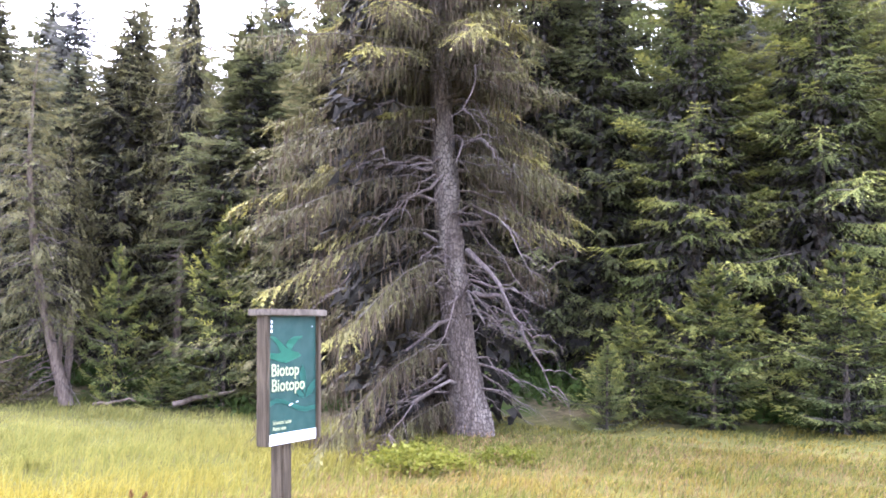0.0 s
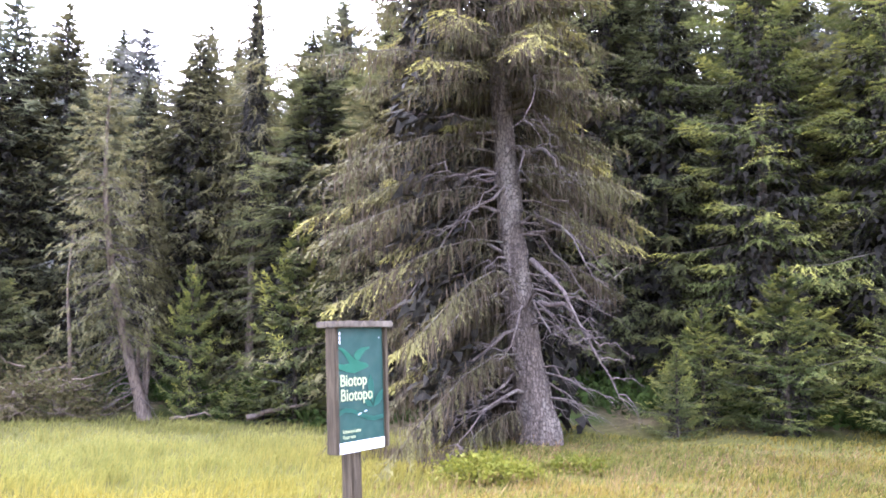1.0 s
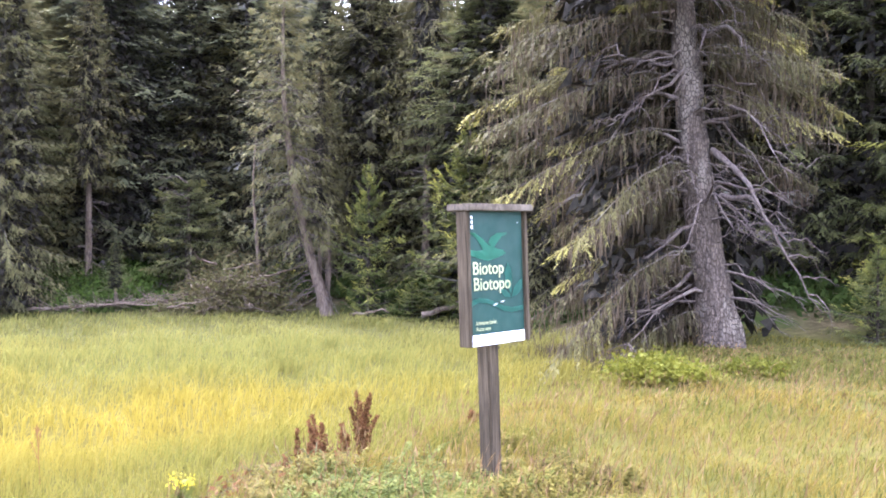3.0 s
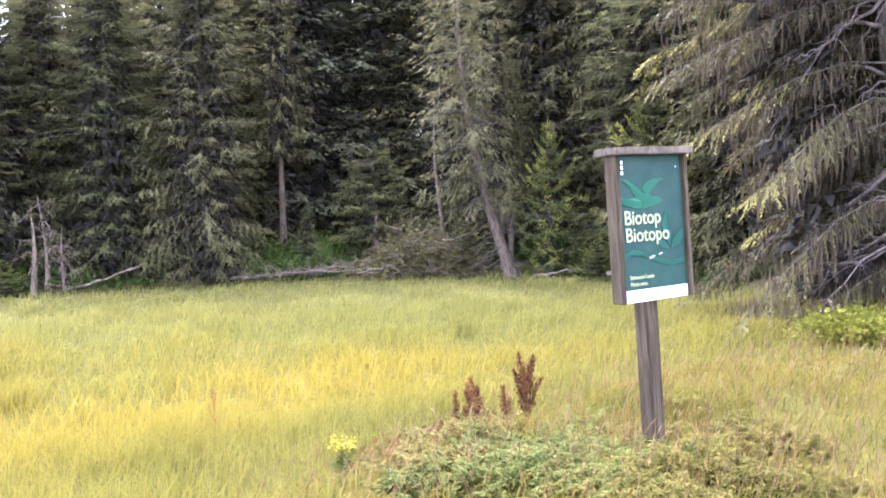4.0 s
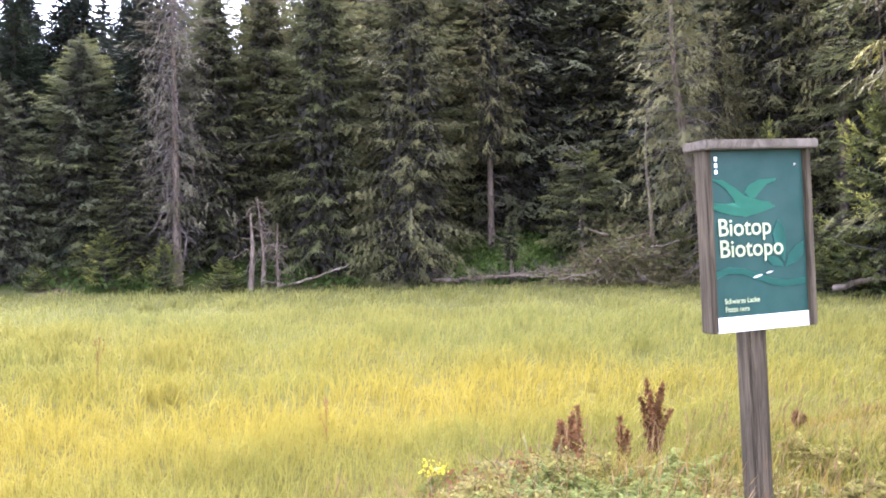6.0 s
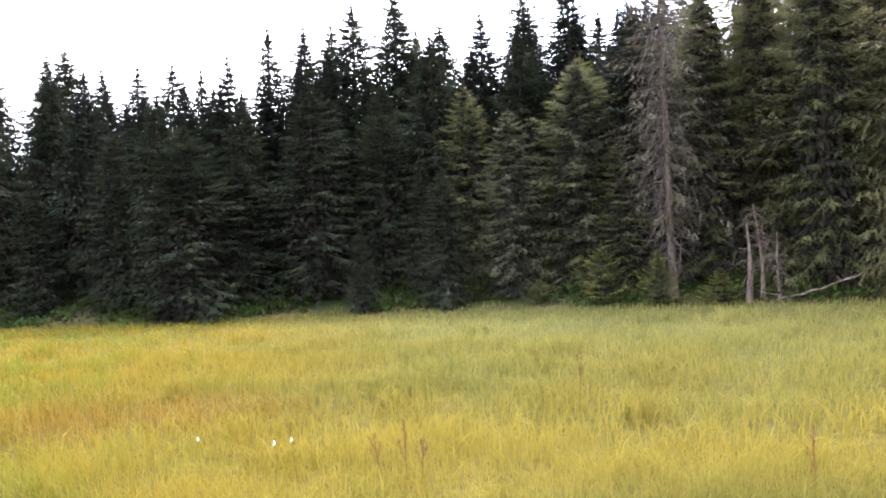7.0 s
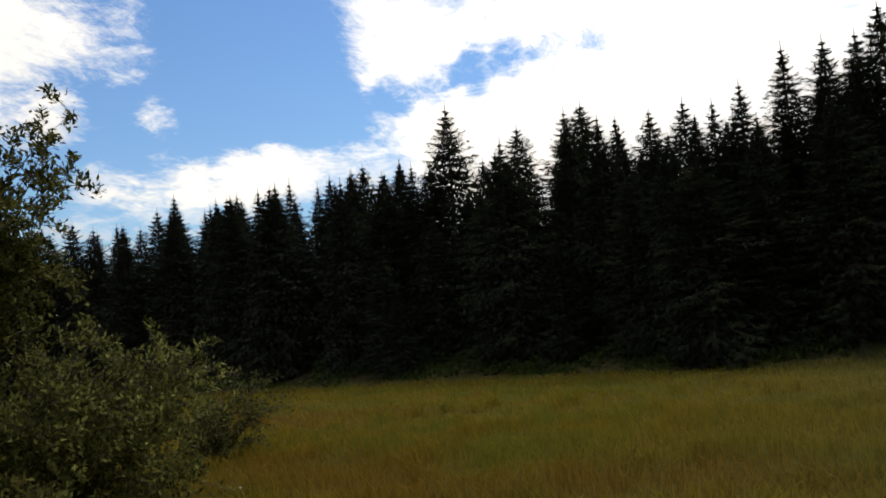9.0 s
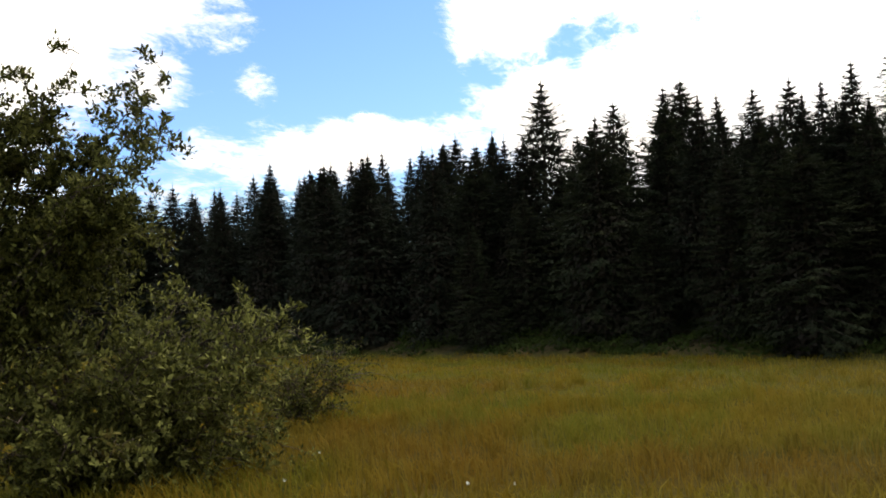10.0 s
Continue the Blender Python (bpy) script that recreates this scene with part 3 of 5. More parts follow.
def spruce_parts(seed, tall, reach, foot, tiers, per, nodes, fine, tuft, slim, comb=0.30, flat=0.30, hang=0.45, lift=0.0, shape=0.78, spine=None, keep=None, wood_sides=0, thin=0.0, ragged=0.14, fresh=0.6, bough=1.0, twig=0.40, longest=0.75, tassel=0.0, lopside=0.0):
    """Crown shoots, how fresh each one is, and the bough wood of a spruce: whorls of boughs, twigs along each bough, shoots along each twig."""
    rng = np.random.default_rng(seed)
    tier = np.repeat(np.arange(tiers), per)
    n = len(tier)
    t = np.clip((tier + rng.normal(0.5, 0.20, n)) / tiers, 0.003, 0.99)
    t = t + 0.16 * t * (1 - t)
    az = tier * 2.4 + np.tile(np.arange(per) / per, tiers) * 2 * np.pi + rng.normal(0, 0.25, n)
    env = outline(t, shape)
    length = reach * (env * 0.98 + 0.02) * rng.uniform(0.78, 1.08, n) * rng.uniform(0.84, 1.10, tiers)[tier] * (1 + ragged * np.clip(env * 1.5, 0.25, 1) * rng.normal(0, 1, n)).clip(0.45, 1.4)
    length = length * (1 + 0.12 * np.sin(az * 2 + rng.uniform(0, 6)) + 0.08 * np.sin(az * 3 + t * 9))
    length = length * (1 - lopside * np.maximum(np.cos(az), 0))
    if keep is not None:
        ok = keep(t, az, rng)
        t, az, length, env = t[ok], az[ok], length[ok], env[ok]
        n = len(t)
    z = tall * (foot + (1 - foot) * t)
    sx, sy = (np.zeros(n), np.zeros(n)) if spine is None else spine(z)
    root = np.stack([sx, sy, z], 1)
    s = np.clip(np.linspace(0.16, 1.0, nodes)[None] + rng.normal(0, 0.25 / nodes, (n, nodes)), 0.1, 1.02)
    at = bough_point(root[:, None], az[:, None], length[:, None], t[:, None], s, hang, lift)
    ahead = bough_point(root[:, None], az[:, None], length[:, None], t[:, None], s + 0.04, hang, lift)
    slope = (ahead - at)[..., 2] / (0.04 * length[:, None] + 1e-6)
    young = rng.uniform(0, 1, n) ** 1.3
    verts, new_growth = [], []
    # twigs on either side of the bough, and one that carries it on
    for hand in (-1, 1, 0):
        turn = az[:, None] + hand * rng.uniform(0.70, 1.15, (n, nodes)) * (1.15 - 0.4 * s) + rng.normal(0, 0.10, (n, nodes))
        size = np.minimum(length[:, None] * twig * (1.18 - 0.85 * s) + 0.04 * np.clip(env * 3, 0, 1)[:, None], longest) * rng.uniform(0.7, 1.2, (n, nodes))
        if hand == 0:
            size = size * 0.7
        dip = 0.7 * slope - comb * (1.0 - 0.7 * t[:, None]) * rng.uniform(0.3, 1.6, (n, nodes)) * (1.6 if hand == 0 else 1.0)
        if hand == 0:
            dip = dip - tassel * rng.uniform(0.2, 1.0, (n, nodes))
        way = np.stack([np.cos(turn), np.sin(turn), dip], -1)
        way = way / np.maximum(1.0, np.linalg.norm(way, axis=-1, keepdims=True) * 0.85)
        use = rng.uniform(0, 1, (n, nodes)) > thin
        b, w, g, a, d0 = at[use], way[use], size[use], turn[use], dip[use]
        tone = (young[:, None] * np.clip((s - 0.35) / 0.65, 0, 1) * fresh * (0.7 if hand == 0 else 1.0))[use]
        small = np.broadcast_to(0.22 + 0.78 * np.clip(env * 2.0, 0, 1)[:, None], s.shape)[use]
        m = len(b)
        k = np.linspace(0.10, 1.0, fine)[None] + rng.normal(0, 0.3 / fine, (m, fine))
        c = b[:, None] + w[:, None] * (g[:, None] * k)[..., None]
        c[..., 2] -= g[:, None] * 0.12 * k ** 2
        swing = a[:, None] + np.where(np.arange(fine) % 2, 1.0, -1.0) * rng.uniform(0.35, 0.95, k.shape) * (1.1 - 0.5 * k)
        fall = 0.75 * d0[:, None] + rng.normal(-0.06, 0.24, k.shape)
        ln = tuft * rng.uniform(0.6, 1.35, k.shape) * small[:, None] * (1.1 - 0.25 * k)
        d = unit(np.stack([np.cos(swing), np.sin(swing), fall], -1)) * ln[..., None]
        c, d, ln = c.reshape(-1, 3), d.reshape(-1, 3), ln.reshape(-1)
        across = unit(unit(np.cross(d, np.array([0.0, 0.0, 1.0]))) + rng.normal(0, flat, c.shape)) * (slim * ln * rng.uniform(0.75, 1.35, len(ln)))[:, None]
        verts.append(np.stack([c + d * 0.12 - across, c + d * 0.12 + across, c + d], 1).reshape(-1, 3))
        new_growth.append(np.repeat((tone[:, None] * (0.30 + 0.70 * k)).reshape(-1), 3))
        across = unit(np.cross(w, np.array([0.0, 0.0, 1.0]))) * (slim * tuft * 0.8)
        end = b + w * g[:, None]
        end[:, 2] -= g * 0.12
        verts.append(np.stack([b - across, b + across, end], 1).reshape(-1, 3))
        new_growth.append(np.repeat(tone * 0.3, 3))
    # the leading shoot
    top = np.array([[sx[-1], sy[-1], tall * 0.96]])
    for k in range(3):
        a = np.array([math.cos(k * 2.1), math.sin(k * 2.1), 0.0]) * 0.035
        verts.append(np.concatenate([top - a, top + a, top + np.array([[0, 0, tall * 0.085]])]))
        new_growth.append(np.zeros(3))
    v = np.concatenate(verts)
    crown = (v, np.arange(len(v)).reshape(-1, 3), np.concatenate(new_growth))
    wood = None
    if wood_sides:
        sw = np.linspace(0, 0.95, 5)[None] + np.zeros((n, 1))
        path = bough_point(root[:, None], az[:, None], length[:, None], t[:, None], sw, hang, lift)
        rad = bough * (0.006 + 0.007 * length)[:, None] * (1.05 - sw)
        wood = tubes(path, rad, wood_sides)
    return crown, wood


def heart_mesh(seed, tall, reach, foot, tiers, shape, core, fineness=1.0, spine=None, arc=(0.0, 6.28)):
    """The close, twiggy heart of a crown, near black to paint the shade between boughs."""
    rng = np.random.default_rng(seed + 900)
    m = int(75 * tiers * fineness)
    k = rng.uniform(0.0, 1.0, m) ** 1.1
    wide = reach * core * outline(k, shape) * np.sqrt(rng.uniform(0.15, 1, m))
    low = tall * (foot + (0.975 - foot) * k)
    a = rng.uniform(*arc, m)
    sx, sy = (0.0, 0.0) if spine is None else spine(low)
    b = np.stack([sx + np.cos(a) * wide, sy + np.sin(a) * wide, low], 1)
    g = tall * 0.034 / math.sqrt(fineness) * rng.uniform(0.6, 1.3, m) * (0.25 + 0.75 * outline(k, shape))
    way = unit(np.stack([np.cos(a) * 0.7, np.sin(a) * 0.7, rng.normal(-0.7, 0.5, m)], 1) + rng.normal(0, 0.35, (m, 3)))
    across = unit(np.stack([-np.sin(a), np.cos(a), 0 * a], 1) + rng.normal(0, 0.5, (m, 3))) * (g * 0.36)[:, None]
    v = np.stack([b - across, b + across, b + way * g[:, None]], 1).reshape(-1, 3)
    return mesh_of("inner_crown", v, np.arange(len(v)).reshape(-1, 3), INNER_SHADE_TWIG)


def crown_mesh(crown, needles):
    me = mesh_of("crown", crown[0], crown[1], needles)
    layer = me.attributes.new("new_growth", "FLOAT", "POINT")
    layer.data.foreach_set("value", crown[2].astype(np.float32))
    return me


def dead_boughs(rng, roots, az, length, fall, twigs=5, radius=0.014, curl=0.25, arch=0.12, wild=0.012):
    """Bare, forking, drooping boughs."""
    n = len(roots)
    s = np.linspace(0, 1, 8)
    bend = rng.normal(0, 0.25 + wild * 12, n)
    a = az[:, None] + bend[:, None] * s
    out = length[:, None] * s
    x = roots[:, 0:1] + np.cumsum(np.cos(a) * np.gradient(out, axis=1), 1) - np.cos(az)[:, None] * length[:, None] / 7 * 0.5
    y = roots[:, 1:2] + np.cumsum(np.sin(a) * np.gradient(out, axis=1), 1) - np.sin(az)[:, None] * length[:, None] / 7 * 0.5
    x[:, 0], y[:, 0] = roots[:, 0], roots[:, 1]
    z = roots[:, 2:3] + length[:, None] * (arch * s - fall[:, None] * s ** (1.4 + arch) + curl * s ** 5) + np.cumsum(rng.normal(0, wild, (n, 8)), 1) * length[:, None]
    path = np.stack([x, y, z], -1)
    rad = (radius * (0.5 + length))[:, None] * (1.06 - s)
    pieces = [tubes(path, rad, 4)]
    for k in range(twigs):
        i = rng.integers(2, 7, n)
        b = path[np.arange(n), i]
        turn = az + rng.choice([-1, 1], n) * rng.uniform(0.4, 1.1, n)
        ln = length * rng.uniform(0.15, 0.42, n)
        s4 = np.linspace(0, 1, 4)
        tw = b[:, None] + np.stack([np.cos(turn)[:, None] * ln[:, None] * s4, np.sin(turn)[:, None] * ln[:, None] * s4, -ln[:, None] * rng.uniform(0.1, 0.9, n)[:, None] * s4 ** 1.5], -1)
        pieces.append(tubes(tw, np.maximum(0.35 * rad[:, 3:4], 0.003) * (1.05 - s4)[None], 3))
    return join(*pieces)


def spruce(label, seed, tall, reach, foot, whorls, shoots, needles, radius, group="", dead=0, bark=None, dead_top=0.0, dead_fall=(0.2, 0.8), dead_reach=(0.35, 0.85), core=0.5, heart=1.0, dead_curl=0.25, dead_wild=0.06, **more):
    """One spruce: trunk, crown, and where they show its boughs and dead boughs. whorls: how many, and boughs in each; shoots: twigs along a bough, shoots along a twig, their length and half width."""
    rng = np.random.default_rng(seed + 500)
    tree = new("spruce_tree")
    tagged(tree, label, "tree", group)
    spine = more.get("spine")
    child("trunk", mesh_of("trunk", *trunk_mesh(rng, tall, radius, spine), bark or BARK, True), tree)
    crown, wood = spruce_parts(seed, tall, reach, foot, *whorls, *shoots, **more)
    child("crown", crown_mesh(crown, needles), tree)
    if wood is not None:
        tagged(child("bough_wood", mesh_of("bough_wood", *wood, BOUGH, True), tree), kind="stuff")
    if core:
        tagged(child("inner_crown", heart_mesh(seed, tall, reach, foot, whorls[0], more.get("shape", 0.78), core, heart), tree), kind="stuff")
    if dead:
        z = rng.uniform(0.06, max(foot + 0.12, 0.3, dead_top), dead) * tall
        sx, sy = (np.zeros(dead), np.zeros(dead)) if spine is None else spine(z)
        bare = dead_boughs(rng, np.stack([sx, sy, z], 1), rng.uniform(0, 6.28, dead), rng.uniform(*dead_reach, dead) * reach, rng.uniform(*dead_fall, dead), curl=dead_curl, arch=0.3, wild=dead_wild)
        tagged(child("deadwood", mesh_of("deadwood", *bare, DEAD_TWIG, True), tree, "bare grey dead boughs"), kind="stuff")
    return tree


def place(tree, x, y, tall_scale, wide_scale, turn, sink=0.05, lean=(0, 0)):
    z = float(height(x, y)) - sink
    return pose(x, y, z, lean[0], lean[1], turn) @ Matrix.Diagonal((wide_scale, wide_scale, tall_scale, 1))


# kinds of spruce, 10 m tall with a reach of 1.25 m, set and scaled below
BACK_LABEL = "tall narrow dark green spruce in the forest behind the fen"
EDGE_LABEL = "dense dark green spruce branched to the ground beside the fen"
hill_kinds = [spruce(BACK_LABEL, 26 + k, 10.0, 1.9, 0.02, (25 + 2 * k, 9), (6, 5, 0.18, 0.14), (NEEDLES_DARK, NEEDLES_OLIVE, NEEDLES_HAZED)[k], 0.10, "forest spruces", shape=(0.74, 0.84, 0.68)[k], comb=0.5, bark=BOUGH, core=0.55, heart=3.5, ragged=0.18) for k in range(3)]
far_kinds = [spruce(BACK_LABEL, 16 + k, 10.0, 1.9, 0.02, (30 + 2 * k, 9), (5, 3, 0.24, 0.16), NEEDLES_FAR_SHADED, 0.10, "forest spruces", shape=(0.86, 0.96, 0.80)[k], comb=0.45, twig=0.5, bark=BOUGH, core=0.72, heart=2.2, ragged=0.18) for k in range(3)]
back_kinds = [spruce(BACK_LABEL, 10 + k, 10.0, 1.9, 0.02 + 0.02 * (k % 3), (29 + 2 * (k % 4), 9), (6, 5, 0.185, 0.14), (NEEDLES_SHADED, NEEDLES_FAR_SHADED)[k % 2], 0.10, "forest spruces", shape=(0.84, 0.95, 0.78, 0.90)[k % 4], comb=0.35 + 0.12 * (k % 3), twig=0.48, bark=BOUGH, core=0.68, heart=2.2, ragged=0.20) for k in range(6)]
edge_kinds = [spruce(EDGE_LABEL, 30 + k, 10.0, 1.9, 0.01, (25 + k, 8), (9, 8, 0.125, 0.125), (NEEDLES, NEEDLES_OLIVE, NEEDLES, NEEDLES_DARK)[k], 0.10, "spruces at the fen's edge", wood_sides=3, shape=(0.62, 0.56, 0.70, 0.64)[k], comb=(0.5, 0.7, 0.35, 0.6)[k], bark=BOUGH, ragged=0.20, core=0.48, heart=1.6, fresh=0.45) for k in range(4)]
west_kinds = [spruce(EDGE_LABEL, 36 + k, 10.0, 1.9, 0.01, (28 + k, 8), (9, 8, 0.125, 0.125), NEEDLES_SHADED, 0.10, "spruces at the fen's edge", wood_sides=3, shape=(0.80, 0.70)[k], comb=(0.35, 0.5)[k], bark=BOUGH, ragged=0.20, core=0.48, heart=1.6, fresh=0.8) for k in range(2)]
near_kinds = [spruce("tall bushy green spruce beside the old spruce", 40 + k, 12.0, 2.7, 0.03, (27, 8), (14, 12, 0.105, 0.125), NEEDLES_FRESH, 0.17, "bushy spruces by the bank", wood_sides=4, shape=(0.65, 0.75)[k], comb=(0.30, 0.40)[k], hang=0.40, fresh=1.0, ragged=0.22, core=0.5, heart=3.0) for k in range(2)]
lanky_kinds = [spruce("lanky spruce with a bare lower trunk and lichen-hung boughs", 50 + k, 10.0, 1.5, (0.20, 0.34, 0.38)[k], (22, 7), (7, 7, 0.13, 0.11), (NEEDLES_GREY, NEEDLES_OLD, NEEDLES)[k], 0.13, "lanky spruces", dead=(240, 60, 30)[k], dead_curl=(0.9, 0.3, 0.25)[k], dead_wild=(0.13, 0.06, 0.06)[k], dead_top=(0.88, 0.6, 0.4)[k], dead_fall=((0.7, 2.4), (0.3, 1.2), (0.2, 0.9))[k], dead_reach=((0.25, 0.80), (0.3, 0.75), (0.3, 0.7))[k], wood_sides=3, shape=(0.42, 0.7, 0.7)[k], thin=(0.5, 0.3, 0.25)[k], comb=0.9, ragged=0.26, core=(0.0, 0.25, 0.3)[k], bark=DEADWOOD) for k in range(3)]
young_kinds = [spruce("bushy young spruce with fresh green needles", 70 + k, 2.0, 0.9, 0.02, (11, 7), (9, 8, 0.075, 0.14), NEEDLES_FRESH, 0.03, "young spruces", wood_sides=3, hang=0.20, lift=0.15, comb=0.15, shape=0.85, fresh=1.2, ragged=0.22, core=0.35) for k in range(3)]
used = set()


def plant(kinds, index, x, y, tall, wide, turn, lean=(0, 0), base=(10.0, 3.8)):
    """Sets the kind itself the first time, a copy after that."""
    ob = kinds[index % len(kinds)]
    m = place(ob, x, y, tall / base[0], wide / base[1], turn, lean=lean)
    if ob.name in used:
        return copy_thing(ob, m @ Matrix.Diagonal((1 / ob.scale[0], 1 / ob.scale[1], 1 / ob.scale[2], 1)))
    used.add(ob.name)
    ob.matrix_basis = m
    return ob


# x, y, height, width
BACK_WEST = [(-38.9, -10.6, 7.6, 1.6), (-41.2, -10.0, 7.8, 1.6), (-41.8, -8.3, 10.2, 2.4), (-44.1, -7.3, 7.7, 1.6), (-38.7, -4.3, 8.3, 2.2), (-42.0, -2.8, 9.1, 1.9), (-41.1, -1.9, 9.1, 2.0), (-43.3, -0.7, 8.5, 1.8), (-42.5, 0.9, 8.4, 1.8), (-39.5, 2.5, 8.2, 2.2), (-38.6, 4.4, 7.2, 2.0), (-36.5, 6.3, 9.2, 2.2), (-39.4, 8.0, 9.6, 2.0)]
BACK_NORTHWEST = [(-40.2, 9.3, 9.7, 2.0), (-38.1, 9.9, 10.3, 2.6), (-38.8, 11.9, 10.8, 2.3), (-40.6, 13.2, 9.4, 2.0), (-39.4, 14.0, 9.5, 2.0), (-35.0, 14.6, 9.3, 2.8), (-35.5, 16.6, 10.1, 2.4), (-31.1, 16.8, 10.2, 3.0), (-36.2, 20.2, 9.2, 2.0), (-35.6, 21.5, 9.3, 2.0), (-33.2, 21.7, 9.7, 2.6), (-32.6, 22.9, 9.0, 2.4)]
FAR_WEST = [(-47.9, -13.0, 8.7, 2.0), (-51.3, -15.2, 8.7, 2.0), (-49.0, -15.6, 9.1, 2.2), (-52.0, -18.7, 8.7, 2.0), (-53.4, -20.5, 9.0, 2.2), (-54.6, -22.7, 8.5, 2.4), (-53.6, -24.5, 8.9, 2.2), (-54.6, -26.9, 9.6, 2.2), (-55.7, -29.0, 9.3, 2.0), (-56.9, -30.8, 9.3, 2.0), (-52.5, -30.3, 10.1, 2.2), (-53.5, -32.3, 9.6, 2.2)]
FAR_SOUTHWEST = [(-54.5, -34.4, 8.8, 2.0), (-52.0, -34.4, 9.1, 2.4), (-52.7, -36.8, 9.4, 2.4), (-51.9, -37.8, 10.1, 2.6), (-52.5, -40.2, 9.9, 2.4), (-51.8, -41.0, 10.1, 2.4), (-51.2, -41.7, 10.6, 2.4), (-50.6, -42.4, 10.6, 2.4), (-48.2, -42.0, 10.0, 2.6), (-47.2, -43.0, 9.9, 2.6), (-45.9, -44.2, 9.8, 2.6), (-45.0, -45.1, 9.8, 2.6)]
EDGE_WEST = [(-30.4, 7.2, 7.2, 3.2), (-30.1, 3.1, 6.2, 3.4), (-32.4, 0.7, 6.0, 2.4), (-33.0, -2.0, 4.3, 1.9), (-36.4, -5.5, 6.4, 2.2), (-27.9, 8.3, 2.7, 1.0), (-28.9, 10.5, 4.6, 1.7), (-26.7, 12.9, 5.7, 2.2), (-34.4, -8.6, 3.2, 1.6), (-36.3, -7.6, 5.5, 2.0), (-31.1, 4.8, 5.0, 2.6), (-30.6, 9.6, 6.0, 2.6), (-29.5, 12.3, 6.5, 2.6), (-26.4, 15.1, 6.8, 3.0), (-35.1, -9.5, 4.9, 2.0), (-27.1, 10.8, 4.3, 1.8), (-27.5, 15.7, 6.9, 3.6)]
EDGE_NORTH = [(-21.4, 20.2, 9.8, 2.6), (-19.2, 21.7, 10.4, 3.2), (-24.6, 15.6, 4.6, 2.0), (-6.8, 28.9, 12.0, 3.6), (2.6, 25.0, 12.0, 3.4), (-1.8, 24.5, 11.5, 3.2)]
NEAR = [(4.6, 23.0, 11.5, 4.6), (7.4, 23.0, 12.5, 5.4), (10.4, 22.8, 12.2, 5.0), (13.6, 22.8, 11.5, 5.0)]
LANKY = [(-23.1, 16.3, 9.4, 2.9, 0), (-19.4, 25.3, 9.3, 2.4, 1), (-9.5, 28.6, 13.2, 2.8, 1), (-11.9, 26.2, 7.4, 1.6, 1), (2.1, 28.3, 11.5, 2.6, 2), (-12.2, 27.3, 6.5, 1.6, 1), (-16.75, 23.3, 2.1, 0.9, 2)]
YOUNG = [(-24.0, 14.6, 1.7, 1.6), (-22.7, 15.7, 1.5, 1.2), (-25.1, 13.1, 0.8, 0.8), (-21.9, 17.1, 1.0, 1.2), (-27.2, 11.7, 0.7, 1.0), (-8.5, 24.9, 1.1, 1.1), (4.5, 20.7, 3.4, 2.9), (7.0, 20.4, 3.7, 3.0), (2.3, 20.0, 1.8, 1.2), (2.95, 21.2, 2.5, 2.0), (-13.0, 26.0, 1.6, 1.3), (9.6, 20.2, 2.4, 2.2), (-10.0, 25.4, 4.3, 1.9), (-6.9, 24.9, 5.2, 2.7), (-7.7, 24.8, 1.6, 1.5)]

BACK_NORTH = [(1.2, 25.6, 13.0), (0.0, 28.2, 14.0), (2.0, 31.0, 14.5), (-3.6, 27.4, 13.0), (3.6, 27.6, 13.5), (6.2, 27.6, 14.0), (9.0, 27.0, 14.0), (-5.2, 31.0, 14.0), (12.2, 26.6, 14.0), (-26.3, 21.0, 9.6), (-28.3, 22.6, 10.2), (-25.2, 23.4, 10.5), (-27.0, 25.6, 11.0), (-24.0, 20.0, 8.8)]

rnd = random.Random(5)
for x, y, tall in BACK_NORTH:
    plant(edge_kinds, rnd.randrange(4), x, y, tall, tall * rnd.uniform(0.32, 0.4), rnd.uniform(0, 360))
for row in (BACK_WEST, BACK_NORTHWEST, FAR_WEST, FAR_SOUTHWEST):
    for i, (x, y, tall, wide) in enumerate(row):
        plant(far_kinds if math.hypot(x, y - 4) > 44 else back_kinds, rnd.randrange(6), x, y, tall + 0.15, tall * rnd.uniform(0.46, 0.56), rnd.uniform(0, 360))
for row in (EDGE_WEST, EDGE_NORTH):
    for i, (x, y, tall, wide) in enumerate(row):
        # edge trees farther west take the needles darkened for shade
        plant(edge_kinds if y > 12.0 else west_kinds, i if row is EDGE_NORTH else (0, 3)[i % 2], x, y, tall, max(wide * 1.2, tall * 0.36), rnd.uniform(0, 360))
for i, (x, y, tall, wide) in enumerate(NEAR):
    plant(near_kinds, i, x, y, tall, wide, rnd.uniform(0, 360), base=(12.0, 5.2))
for i, (x, y, tall, wide, kind) in enumerate(LANKY):
    plant(lanky_kinds, kind, x, y, tall, wide * 1.25, rnd.uniform(0, 360))
for i, (x, y, tall, wide) in enumerate(YOUNG):
    plant(young_kinds, i, x, y, tall, wide, rnd.uniform(0, 360), base=(2.0, 1.8))


